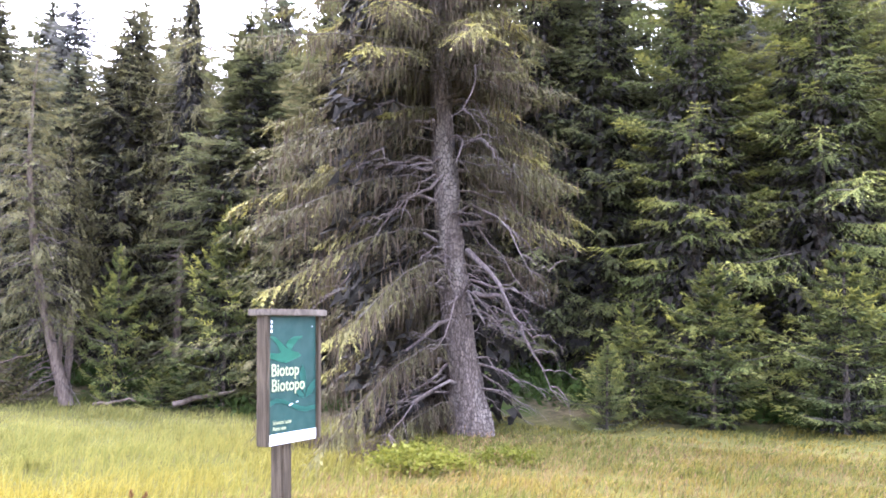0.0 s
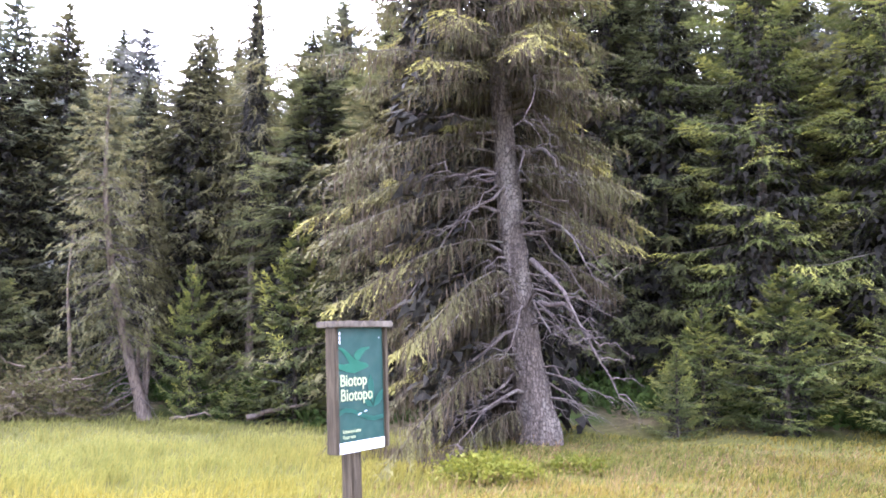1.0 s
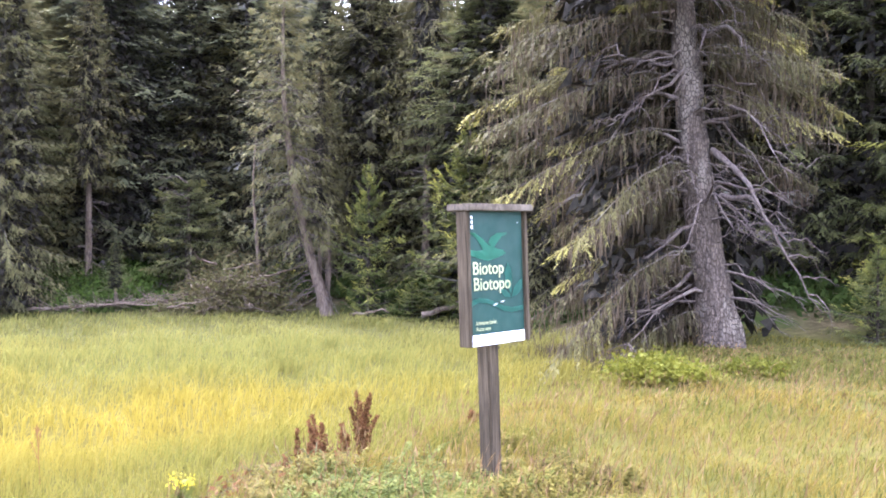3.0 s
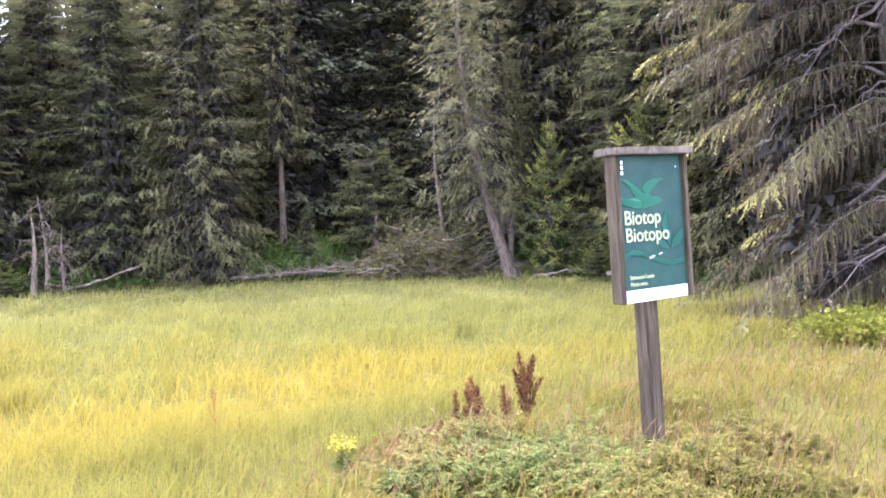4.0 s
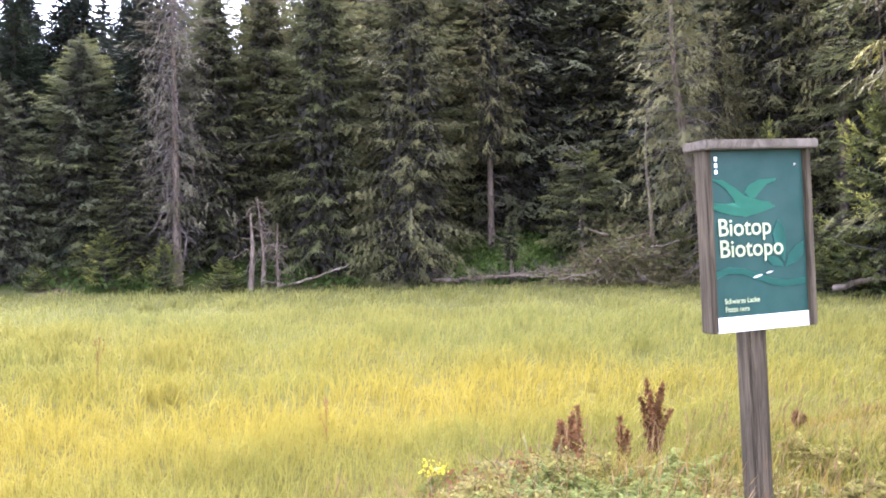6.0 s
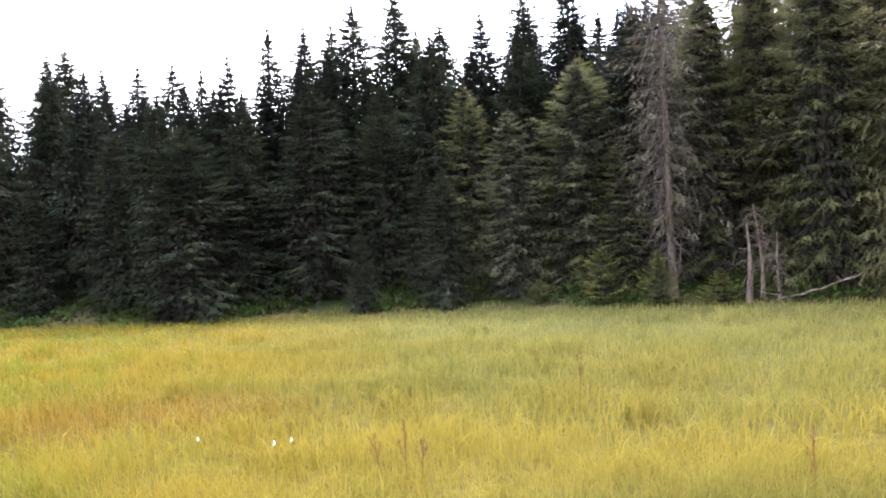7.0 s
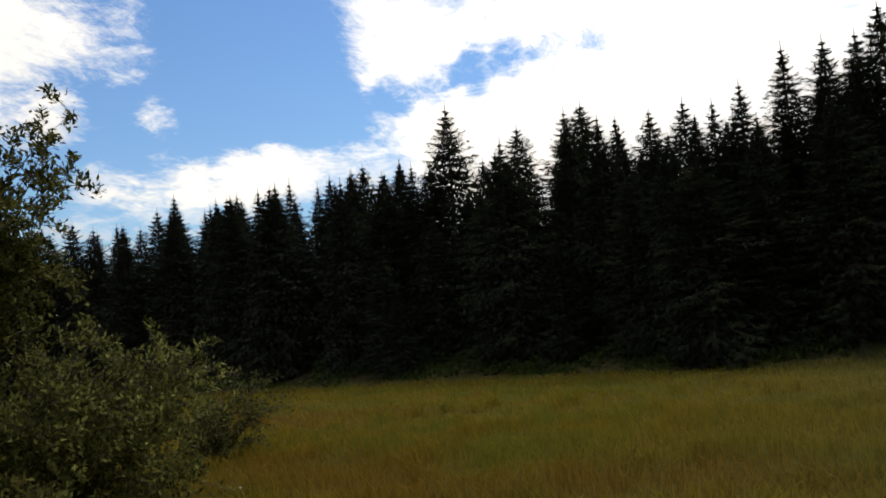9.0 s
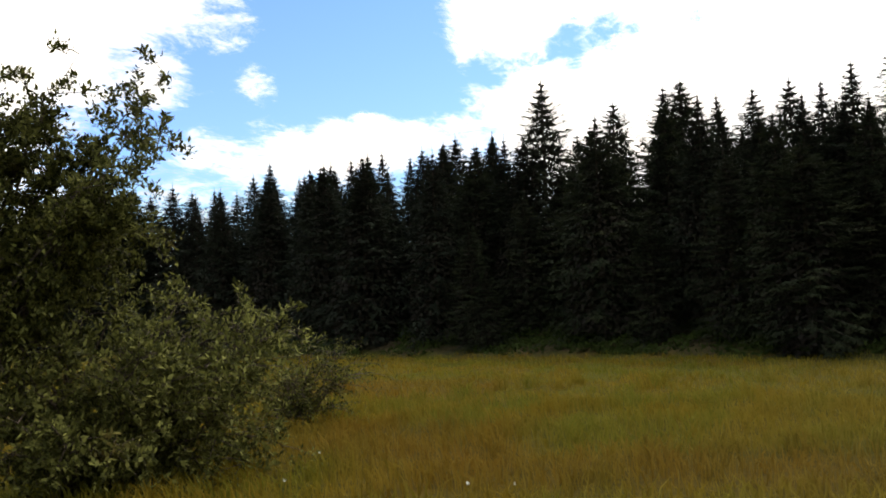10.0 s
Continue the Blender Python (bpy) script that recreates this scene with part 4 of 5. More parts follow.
def fill_forest():
    """The rest of the forest, row behind row past its edge."""
    taken = [(x, y) for row in (BACK_WEST, BACK_NORTHWEST, FAR_WEST, FAR_SOUTHWEST, EDGE_WEST, EDGE_NORTH, NEAR) for x, y, _, _ in row] + [(r[0], r[1]) for r in LANKY + BACK_NORTH]
    taken += [(-16.6, 26.3), (-0.28, 18.2), (-11.3, 25.4)]
    done = 0
    for k in range(9000):
        if done >= 130:
            break
        yaw = radians(rnd.uniform(-40, 142))
        far = rnd.uniform(20, 60)
        x, y = -math.sin(yaw) * far, 4 + math.cos(yaw) * far
        s = float(into_forest(x, y))
        turn = math.degrees(yaw)
        if s < 1.6 or s > (9 if turn > 95 else 12 if turn > 5 else 9) or any((x - a) ** 2 + (y - b) ** 2 < (1.7 if turn < 95 else 2.1) ** 2 for a, b in taken):
            continue
        # the glade behind the brushwood stays open, and the tree line falls away towards the west
        if (x + 16.6) ** 2 + (y - 25.4) ** 2 < 4.4 ** 2:
            continue
        top = 13.0 if turn < 45 else 13.0 - (turn - 45) / 30 * 5.0 if turn < 75 else 7.4
        rise = (top + (1.0 if turn > 60 else 0.0)) * rnd.uniform(0.84, 1.08) * (far / 36) ** 0.5 - max(float(height(x, y)) - 1.0, 0) * 0.7
        if turn > 55:
            rise = min(rise, (8.1 if turn < 84 else 7.1) + 0.03 * far)
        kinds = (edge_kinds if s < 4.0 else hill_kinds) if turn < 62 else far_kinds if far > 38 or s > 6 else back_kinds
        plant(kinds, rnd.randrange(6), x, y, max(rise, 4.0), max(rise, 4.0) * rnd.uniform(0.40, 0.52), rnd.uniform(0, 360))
        taken.append((x, y))
        done += 1
    # deep forest behind the bank
    for k in range(80):
        yaw = radians(rnd.uniform(-34, 24))
        far = rnd.uniform(26, 46)
        x, y = -math.sin(yaw) * far, 4 + math.cos(yaw) * far
        if float(into_forest(x, y)) < 6.5 or any((x - a) ** 2 + (y - b) ** 2 < 1.3 ** 2 for a, b in taken):
            continue
        tall = rnd.uniform(11.5, 15.5)
        plant(hill_kinds, rnd.randrange(3), x, y, tall, tall * rnd.uniform(0.34, 0.44), rnd.uniform(0, 360))
        taken.append((x, y))
    for k in range(160):
        yaw = radians(rnd.uniform(64, 142))
        far = rnd.uniform(38, 66)
        x, y = -math.sin(yaw) * far, 4 + math.cos(yaw) * far
        s = float(into_forest(x, y))
        if s < 5.0 or s > 16 or any((x - a) ** 2 + (y - b) ** 2 < 1.8 ** 2 for a, b in taken):
            continue
        tall = (9.5 - (math.degrees(yaw) - 64) * 0.036) * rnd.uniform(0.80, 1.0) * far / 50
        plant(far_kinds, rnd.randrange(3), x, y, tall, tall * rnd.uniform(0.44, 0.56), rnd.uniform(0, 360))
        taken.append((x, y))


fill_forest()


def old_spruce():
    """The old leaning spruce by the sign: curtains of olive needles, bare boughs low on one side."""
    def spine(z):
        z = np.asarray(z, float)
        return -0.155 * z + 0.0072 * z ** 2, 0.0 * z

    def keep(t, az, rng):
        side = np.cos(az - 0.15)
        draw = rng.uniform(0, 1, len(t))
        bare = (t < 0.33) & (side > 0.10) & (draw < np.where(t < 0.22, 1.0, 0.80))
        front = (t < 0.46) & (np.sin(az) < -0.45) & (np.abs(side) < 0.75) & (draw < 0.9)
        sparse = rng.uniform(0, 1, len(t)) < 0.12
        return ~(bare | front | sparse)

    tree = new("spruce_tree")
    tagged(tree, "old leaning spruce with drooping olive boughs and bare dead lower limbs", "tree")
    tree.matrix_basis = pose(-0.28, 18.2, float(height(-0.28, 18.2)) - 0.05)
    rng = np.random.default_rng(91)
    child("trunk", mesh_of("trunk", *trunk_mesh(rng, 13.5, 0.325, spine, 16, 40), BARK, True), tree, "flaky grey-brown trunk")
    crown, wood = spruce_parts(92, 13.5, 3.5, 0.03, 30, 12, 18, 16, 0.098, 0.125, comb=0.5, flat=0.45, hang=0.78, lift=0.14, spine=spine, keep=keep, wood_sides=5, shape=0.52, thin=0.03, ragged=0.28, fresh=2.0, bough=0.6, twig=0.26, longest=0.55, tassel=0.5, lopside=0.30)
    child("crown", crown_mesh(crown, NEEDLES_OLD), tree, "olive brown hanging needles")
    tagged(child("bough_wood", mesh_of("bough_wood", *wood, BOUGH, True), tree), kind="stuff")

    # near-black twigs that paint shade behind the old trunk
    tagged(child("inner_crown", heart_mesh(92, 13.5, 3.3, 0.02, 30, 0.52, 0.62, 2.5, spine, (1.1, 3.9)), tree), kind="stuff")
    # curtains of thin twigs hanging from the boughs
    own = np.random.default_rng(97)
    ring = wood[0].reshape(-1, 5, 5, 3).mean(2)
    pick, share = (len(ring) * own.uniform(0, 1, 52000) ** 1.6).astype(int), own.uniform(0.9, 3.99, 52000)
    low = share.astype(int)
    base = ring[pick, low] + (ring[pick, low + 1] - ring[pick, low]) * (share - low)[:, None] + own.normal(0, 0.16, (52000, 3)) * np.array([1, 1, 0.5])
    drop = own.uniform(0.10, 0.48, 52000) * np.clip(1.5 - base[:, 2] / 11.0, 0.4, 1.2)
    tip = base + np.stack([own.normal(0, 0.16, 52000) * drop, own.normal(0, 0.16, 52000) * drop, -drop], 1)
    tip[:, 2] = np.maximum(tip[:, 2], 0.05)
    a = own.uniform(0, 6.28, 52000)
    strands = blades(base, tip, np.stack([np.cos(a), np.sin(a), 0 * a], 1), own.uniform(0.005, 0.014, 52000), 0.55)
    tagged(child("hanging_growth", mesh_of("hanging_growth", *strands, HANGING), tree, "grey-brown hanging twigs"), kind="stuff")

    def bare_limb(points, radius, seed, twigs):
        """A crooked dead limb through x, y, z points beside the trunk, with forked twigs."""
        own = np.random.default_rng(seed)
        p = np.array(points, float)
        k = np.linspace(0, len(p) - 1, 13)
        path = np.stack([np.interp(k, np.arange(len(p)), p[:, i]) for i in range(3)], 1)
        path[1:-1] = (path[:-2] + path[1:-1] * 2 + path[2:]) / 4 + own.normal(0, 0.018, (11, 3))
        r = radius * (1.1 - np.linspace(0, 1, 13))
        pieces = [tubes(path[None], r[None], 6)]
        at = path[own.integers(3, 13, twigs)]
        out = math.atan2(p[-1][1] - p[0][1], p[-1][0] - p[0][0])
        pieces.append(dead_boughs(own, at, own.normal(out, 0.8, twigs), own.uniform(0.25, 0.8, twigs), own.uniform(0.3, 1.6, twigs), 6, 0.013, 0.2, 0.3, 0.07))
        child("dead_bough", mesh_of("dead_bough", *join(*pieces), DEAD_TWIG, True), tree, "bare grey dead limb")

    limbs = (((-0.13, -0.1, 3.35), (0.36, -0.5, 2.9), (0.72, -0.8, 2.16), (1.10, -0.9, 1.70)), ((0.0, -0.1, 2.58), (0.57, -0.5, 2.53), (0.90, -0.8, 1.80), (1.55, -1.0, 0.72)),
             ((-0.31, 0.0, 5.30), (0.20, -0.5, 5.30), (0.40, -0.6, 4.90), (0.60, -0.7, 4.50)), ((-0.46, 0.0, 6.13), (-0.05, -0.4, 6.03), (0.18, -0.6, 5.60), (0.30, -0.7, 5.20)),
             ((-0.20, 0.0, 3.85), (0.45, -0.5, 3.85), (0.90, -0.7, 3.50), (1.20, -0.8, 3.00)), ((-0.20, 0.0, 2.30), (-0.70, -0.5, 1.90), (-1.20, -0.7, 1.44), (-1.70, -0.8, 0.85)),
             ((-0.22, 0.0, 1.50), (-0.75, -0.5, 1.00), (-1.30, -0.7, 0.60), (-1.90, -0.8, 0.45)), ((-0.40, 0.0, 4.90), (-0.95, -0.5, 4.35), (-1.50, -0.7, 3.95), (-2.10, -0.8, 3.3)))
    for k, points in enumerate(limbs):
        bare_limb(points, (0.055, 0.05, 0.04, 0.04, 0.035, 0.04, 0.035, 0.035)[k], 300 + k, 9)
    n = 64
    z = 0.7 + 5.6 * rng.uniform(0, 1, n) ** 1.2
    sx, sy = spine(z)
    az = np.where(rng.uniform(0, 1, n) < 0.45, rng.normal(-0.3, 0.8, n), rng.normal(-2.8, 0.8, n))
    for k in range(n):
        bare = dead_boughs(rng, np.array([[sx[k], sy[k], z[k]]]), az[k:k + 1], rng.uniform(0.6, 2.3, 1), rng.uniform(0.4, 1.3, 1), 14, 0.014, 0.2, 0.35, 0.06)
        child("dead_bough", mesh_of("dead_bough", *bare, DEAD_TWIG, True), tree, "bare grey dead bough")


old_spruce()


# ---- the leaning spruce and the snags ----
def leaning_spruce():
    def spine(z):
        z = np.asarray(z, float)
        return -0.36 * z + 0.024 * z ** 2, 0.0 * z

    tree = spruce("crooked leaning spruce with a bare pale trunk and thin boughs", 61, 9.5, 1.5, 0.22, (24, 7), (7, 7, 0.13, 0.11), NEEDLES_OLIVE, 0.15, dead=90, dead_top=0.7, dead_fall=(0.3, 1.4), spine=spine, wood_sides=3, shape=0.55, thin=0.4, comb=0.9, ragged=0.3, core=0.0, bark=DEADWOOD)
    tree.matrix_basis = pose(-11.15, 25.35, float(height(-11.15, 25.35)) - 0.05, 0, 0, 32)


leaning_spruce()


def snag(x, y, tall, radius, lean, turn, seed, stubs=7, bend=0.08):
    """A dead broken trunk with stubs."""
    rng = np.random.default_rng(seed)
    ob = new("snag")
    tagged(ob, "dead broken spruce trunk with bare grey stubs", "dead tree", "snags at the fen's edge")
    v, f = trunk_mesh(rng, tall, radius, lambda q: (bend * np.sin(q * 1.3), bend * 0.5 * q), 8, 12)
    v[-8:, 2] += rng.uniform(-0.15, 0.2, 8)
    child("trunk", mesh_of("trunk", v, f, DEADWOOD, True), ob)
    z = rng.uniform(0.25, 0.95, stubs) * tall
    bare = dead_boughs(rng, np.stack([bend * np.sin(z * 1.3), bend * 0.5 * z, z], 1), rng.uniform(0, 6.28, stubs), rng.uniform(0.25, 0.85, stubs), rng.uniform(0.5, 2.3, stubs), 6, 0.012, 0.35, 0.35, 0.10)
    tagged(child("stub_wood", mesh_of("stub_wood", *bare, DEADWOOD, True), ob), kind="stuff")
    ob.matrix_basis = pose(x, y, float(height(x, y)) - 0.05, lean, 0, turn)


snag(-21.45, 17.65, 2.3, 0.085, 2, 20, 1, 8)
snag(-21.3, 17.95, 2.6, 0.05, -4, 80, 2, 34)
snag(-21.1, 18.35, 1.7, 0.04, 5, 200, 3, 26)
snag(-13.9, 26.0, 5.0, 0.065, 2, 60, 4, 5)
snag(-11.6, 26.0, 4.2, 0.06, -3, 10, 5, 14)


def broken_spruce():
    """The squat spruce with a broken top behind the brushwood."""
    tree = spruce("squat dark spruce with a broken bare top", 63, 3.7, 1.5, 0.03, (10, 10), (10, 8, 0.115, 0.13), NEEDLES, 0.12, wood_sides=3, shape=0.42, hang=0.40, comb=0.35, fresh=0.9, dead=14, dead_top=0.98, core=0.6, heart=2.0)
    tree.matrix_basis = pose(-16.4, 26.2, float(height(-16.4, 26.2)) - 0.3)


broken_spruce()


# ---- fallen wood at the fen's edge ----
def fallen_log(a, b, radius, seed, label, stubs=12):
    rng = np.random.default_rng(seed)
    ob = new("fallen_log")
    tagged(ob, label, "log")
    a, b = np.array(a, float), np.array(b, float)
    s = np.linspace(0, 1, 14)
    path = a + (b - a) * s[:, None] + np.cumsum(rng.normal(0, 0.028, (14, 3)), 0)
    v, f = tubes(path[None], (radius * (1.05 - 0.6 * s))[None], 9)
    n = 9
    caps = [np.arange(n)[::-1], np.arange(len(v) - n, len(v))]
    me = mesh_of("stem", v, f, DEADWOOD, True)
    bm = bmesh.new()
    bm.from_mesh(me)
    bm.verts.ensure_lookup_table()
    for ring in caps:
        bm.faces.new([bm.verts[i] for i in ring])
    bm.to_mesh(me)
    bm.free()
    child("stem", me, ob)
    k = rng.uniform(0.1, 0.95, stubs)
    root = a + (b - a) * k[:, None]
    bare = dead_boughs(rng, root, rng.uniform(0, 6.28, stubs), rng.uniform(0.25, 0.9, stubs), rng.uniform(-0.7, 0.35, stubs), 3, 0.012, 0.1)
    tagged(child("stub_wood", mesh_of("stub_wood", *bare, DEADWOOD, True), ob), kind="stuff")


fallen_log((-13.4, 25.0, 0.02), (-14.7, 25.7, 1.15), 0.085, 3, "bleached log leaning out of the brushwood")
fallen_log((-18.2, 21.6, 0.02), (-15.2, 24.3, 0.28), 0.042, 4, "long bleached log lying at the fen's edge", 80)
fallen_log((-18.6, 21.9, 0.02), (-15.6, 24.9, 0.22), 0.035, 5, "thin bleached log lying at the fen's edge", 70)
fallen_log((-20.9, 18.0, 0.0), (-19.6, 19.6, 0.55), 0.035, 6, "curved bare stem propped at the fen's edge", 5)
fallen_log((-8.0, 24.4, 0.05), (-6.3, 24.6, 0.65), 0.075, 7, "broken grey log propped among the spruces", 6)
fallen_log((-10.2, 24.9, 0.0), (-9.0, 24.7, 0.06), 0.04, 8, "thin pale log lying in the grass", 2)


def brush_pile():
    """A heap of broken boughs with dry needles."""
    rng = np.random.default_rng(44)
    ob = new("brush_pile")
    tagged(ob, "heap of dry broken spruce boughs at the fen's edge", "brushwood")
    n = 130
    c = np.stack([rng.normal(0, 0.72, n), rng.normal(0, 0.45, n), np.abs(rng.normal(0, 0.62, n))], 1)
    c[:, 2] *= np.exp(-(c[:, 0] / 1.4) ** 2)
    az = rng.uniform(0, 6.28, n)
    bare = dead_boughs(rng, c, az, rng.uniform(0.4, 1.2, n), rng.uniform(-0.4, 0.5, n), 5, 0.018, 0.1, 0.12, 0.03)
    tagged(child("bough_wood", mesh_of("bough_wood", *bare, DEADWOOD, True), ob), kind="stuff")
    m = 9000
    at = c[rng.integers(0, n, m)] + rng.normal(0, 0.26, (m, 3)) * np.array([1, 1, 0.5])
    at[:, 2] = np.abs(at[:, 2])
    way = unit(rng.normal(0, 1, (m, 3)) + np.array([0, 0, 0.2])) * rng.uniform(0.06, 0.16, (m, 1))
    across = unit(np.cross(way, rng.normal(0, 1, (m, 3))))
    tagged(child("dry_needles", mesh_of("dry_needles", *blades(at, at + way, across, np.full(m, 0.018)), DRY_NEEDLES), ob), kind="stuff")
    ob.matrix_basis = pose(-14.1, 25.2, float(height(-14.1, 25.2)), 0, 0, 34) @ Matrix.Diagonal((1.2, 1.1, 1.15, 1))


brush_pile()


# ---- grass ----
def scatter(rng, count, near, far, yaw0, yaw1, keep):
    """Places in a fan round the path, thinned by keep."""
    yaw = np.radians(rng.uniform(yaw0, yaw1, count))
    r = np.sqrt(rng.uniform(near ** 2, far ** 2, count))
    x, y = 0.2 - np.sin(yaw) * r, 3.2 + np.cos(yaw) * r
    ok = keep(x, y)
    return x[ok], y[ok]


def grass_blades(rng, x, y, tall, width, lean=0.35, wind=(0.25, -0.05), z0=-0.03):
    """Bent two-part blades: a quad and a tip."""
    n = len(x)
    z = height(x, y) + z0
    base = np.stack([x, y, z], 1)
    h = tall * rng.uniform(0.55, 1.25, n)
    d = rng.normal(0, lean, (n, 2)) + np.array(wind)
    mid = base + np.stack([d[:, 0] * h * 0.30, d[:, 1] * h * 0.30, h * 0.60], 1)
    tip = base + np.stack([d[:, 0] * h * 1.0, d[:, 1] * h * 1.0, h * rng.uniform(0.80, 1.0, n)], 1)
    a = rng.uniform(0, np.pi, n)
    w = np.stack([np.cos(a), np.sin(a), a * 0], 1) * (width * rng.uniform(0.6, 1.3, n))[:, None]
    verts = np.stack([base - w * 0.7, base + w * 0.7, mid + w, mid - w, tip], 1).reshape(-1, 3)
    i = np.arange(n)[:, None] * 5
    tris = np.concatenate([i + np.array([0, 1, 2]), i + np.array([0, 2, 3]), i + np.array([3, 2, 4])], 1).reshape(-1, 3)
    return verts, tris


def build_grass():
    rng = np.random.default_rng(7)

    def fen(x, y):
        return (into_forest(x, y) < 0.35) & (on_bank(x, y) < rng.uniform(0.05, 0.95, len(x)))

    def bank(x, y):
        return (into_forest(x, y) < 0.8) & (on_bank(x, y) > rng.uniform(0.05, 0.95, len(x)))

    def tussock(x, y):
        return 1 + 0.35 * np.sin(x * 1.9 + np.sin(y * 2.3)) * np.sin(y * 1.7 + 1)

    sheets = []
    for near, far, count, tall, width in ((2.5, 9, 52000, 0.26, 0.0042), (9, 18, 62000, 0.25, 0.008), (18, 46, 120000, 0.17, 0.012)):
        x, y = scatter(rng, count, near, far, -12, 142, fen)
        sheets.append(grass_blades(rng, x, y, tall * tussock(x, y), width))
    # tussocks
    for k in range(150):
        yaw, r = math.radians(rng.uniform(20, 128)), rng.uniform(6, 22)
        cx, cy = 0.2 - math.sin(yaw) * r, 3.2 + math.cos(yaw) * r
        x, y = rng.normal(cx, 0.13, 46), rng.normal(cy, 0.13, 46)
        if fen(x, y).all():
            sheets.append(grass_blades(rng, x, y, np.full(46, 0.36), 0.004 + 0.0003 * r, 0.55))
    # thin growth behind the path
    x, y = scatter(rng, 22000, 2.5, 16, 142, 318, lambda x, y: into_forest(x, y) < 0.3)
    sheets.append(grass_blades(rng, x, y, np.full(len(x), 0.2), 0.014))
    # the trodden grass underfoot
    x, y = scatter(rng, 9000, 0.0, 2.6, 0, 360, lambda x, y: x < 90)
    sheets.append(grass_blades(rng, x, y, np.full(len(x), 0.13), 0.008, 0.7))
    v, f = join(*sheets)
    tagged(new("fen_grass", mesh_of("fen_grass", v, f, FEN)), "fine yellow-green sedge grass covering the flat fen", "grass", kind="stuff")
    sheets, heads = [], []
    for near, far, count, tall, width in ((2.0, 8, 34000, 0.15, 0.0033), (8, 14, 42000, 0.13, 0.006), (14, 24, 40000, 0.10, 0.010)):
        x, y = scatter(rng, count, near, far, -42, 50, bank)
        sheets.append(grass_blades(rng, x, y, tall * tussock(x, y), width, 0.45))
    # taller growth round the sign's foot and where the bank meets the fen
    for cx, cy, wide, count in ((-0.92, 7.25, 0.30, 1100), (-0.4, 6.6, 0.5, 1100), (-1.6, 8.6, 0.5, 1000), (-2.4, 7.4, 0.4, 500)):
        x, y = rng.normal(cx, wide, count), rng.normal(cy, wide, count)
        sheets.append(grass_blades(rng, x, y, np.full(count, 0.22), 0.0030, 0.5))
    v, f = join(*sheets)
    tagged(new("bank_grass", mesh_of("bank_grass", v, f, BANK)), "dry ochre grass with green clumps on the bank", "grass", kind="stuff")
    x, y = scatter(rng, 8500, 2.5, 14.5, -42, 60, lambda x, y: (on_bank(x + 0.6, y) > 0.3) & (into_forest(x, y) < -0.2))
    near_x, near_y = rng.normal(-0.8, 0.85, 550), rng.normal(7.0, 0.75, 550)
    x, y = np.concatenate([x, near_x]), np.concatenate([y, near_y])
    n = len(x)
    z = height(x, y)
    h = rng.uniform(0.14, 0.42, n) * np.clip(1.35 - np.hypot(x, y - 3) / 16, 0.5, 1.0)
    foot = np.stack([x, y, z], 1)
    top = foot + np.stack([rng.normal(0.06, 0.10, n), rng.normal(0, 0.10, n), h], 1)
    far = np.hypot(x, y - 3)
    a = rng.uniform(0, 6.28, n)
    side = np.stack([np.cos(a), np.sin(a), 0 * a], 1)
    stalk = blades(foot, top, side, 0.0009 + 0.0002 * far)
    head = blades(top - (top - foot) * 0.20, top + (top - foot) * 0.05, side, 0.0021 + 0.0004 * far)
    v, f = join(stalk, head)
    tagged(new("grass_seed_heads", mesh_of("grass_seed_heads", v, f, SEED)), "reddish-brown grass seed heads above the bank grass", "grass", kind="stuff")


build_grass()


def leaves_about(rng, centre, spread, count, size, slim=0.35, up=0.35):
    """Loose leaves in a cloud."""
    at = centre + rng.normal(0, 1, (count, 3)) * spread
    way = unit(rng.normal(0, 1, (count, 3)) * np.array([1, 1, 0.6]) + np.array([0, 0, up]))
    ln = size * rng.uniform(0.6, 1.35, count)
    tip = at + way * ln[:, None]
    across = unit(np.cross(way, rng.normal(0, 1, (count, 3)) + np.array([0, 0, 1.0])))
    return blades(at, tip, across, slim * ln)


# ---- plants by the sign ----
def herb_clump(seed, mat, label):
    """A clump of leafy herbs: stems with whorled leaflets."""
    rng = np.random.default_rng(seed)
    ob = new("herb_plant")
    tagged(ob, label, "plant", "herbs round the sign")
    n = 26
    foot = np.stack([rng.normal(0, 0.11, n), rng.normal(0, 0.11, n), 0 * np.arange(n)], 1)
    top = foot + np.stack([rng.normal(0, 0.09, n), rng.normal(0, 0.09, n), rng.uniform(0.16, 0.34, n)], 1)
    pieces = [tubes(np.stack([foot, (foot + top) / 2 + [0, 0, 0.02], top], 1), np.tile([0.003, 0.0025, 0.0015], (n, 1)), 3)]
    for k in range(12):
        s = 0.30 + 0.70 * k / 11
        at = foot + (top - foot) * s
        a = rng.uniform(0, 6.28, n)
        for turn in (0.0, 2.1, 4.2):
            way = np.stack([np.cos(a + turn), np.sin(a + turn), rng.normal(-0.05, 0.3, n)], 1)
            ln = rng.uniform(0.025, 0.066, n) * (1.25 - 0.5 * s)
            across = unit(np.cross(way, [0, 0, 1.0]) + rng.normal(0, 0.2, (n, 3)))
            pieces.append(blades(at, at + way * ln[:, None], across, ln * 0.22, 0.45, np.array([0, 0, 0.008])))
    tagged(child("foliage", mesh_of("foliage", *join(*pieces), mat), ob), kind="stuff")
    return ob


herb_kinds = [herb_clump(21 + k, HERB_LEAF, "clump of grey-green leafy herbs by the sign's foot") for k in range(4)]
dry_kinds = [herb_clump(26 + k, HERB_DRY, "clump of yellowing herbs drying in the bank grass") for k in range(3)]


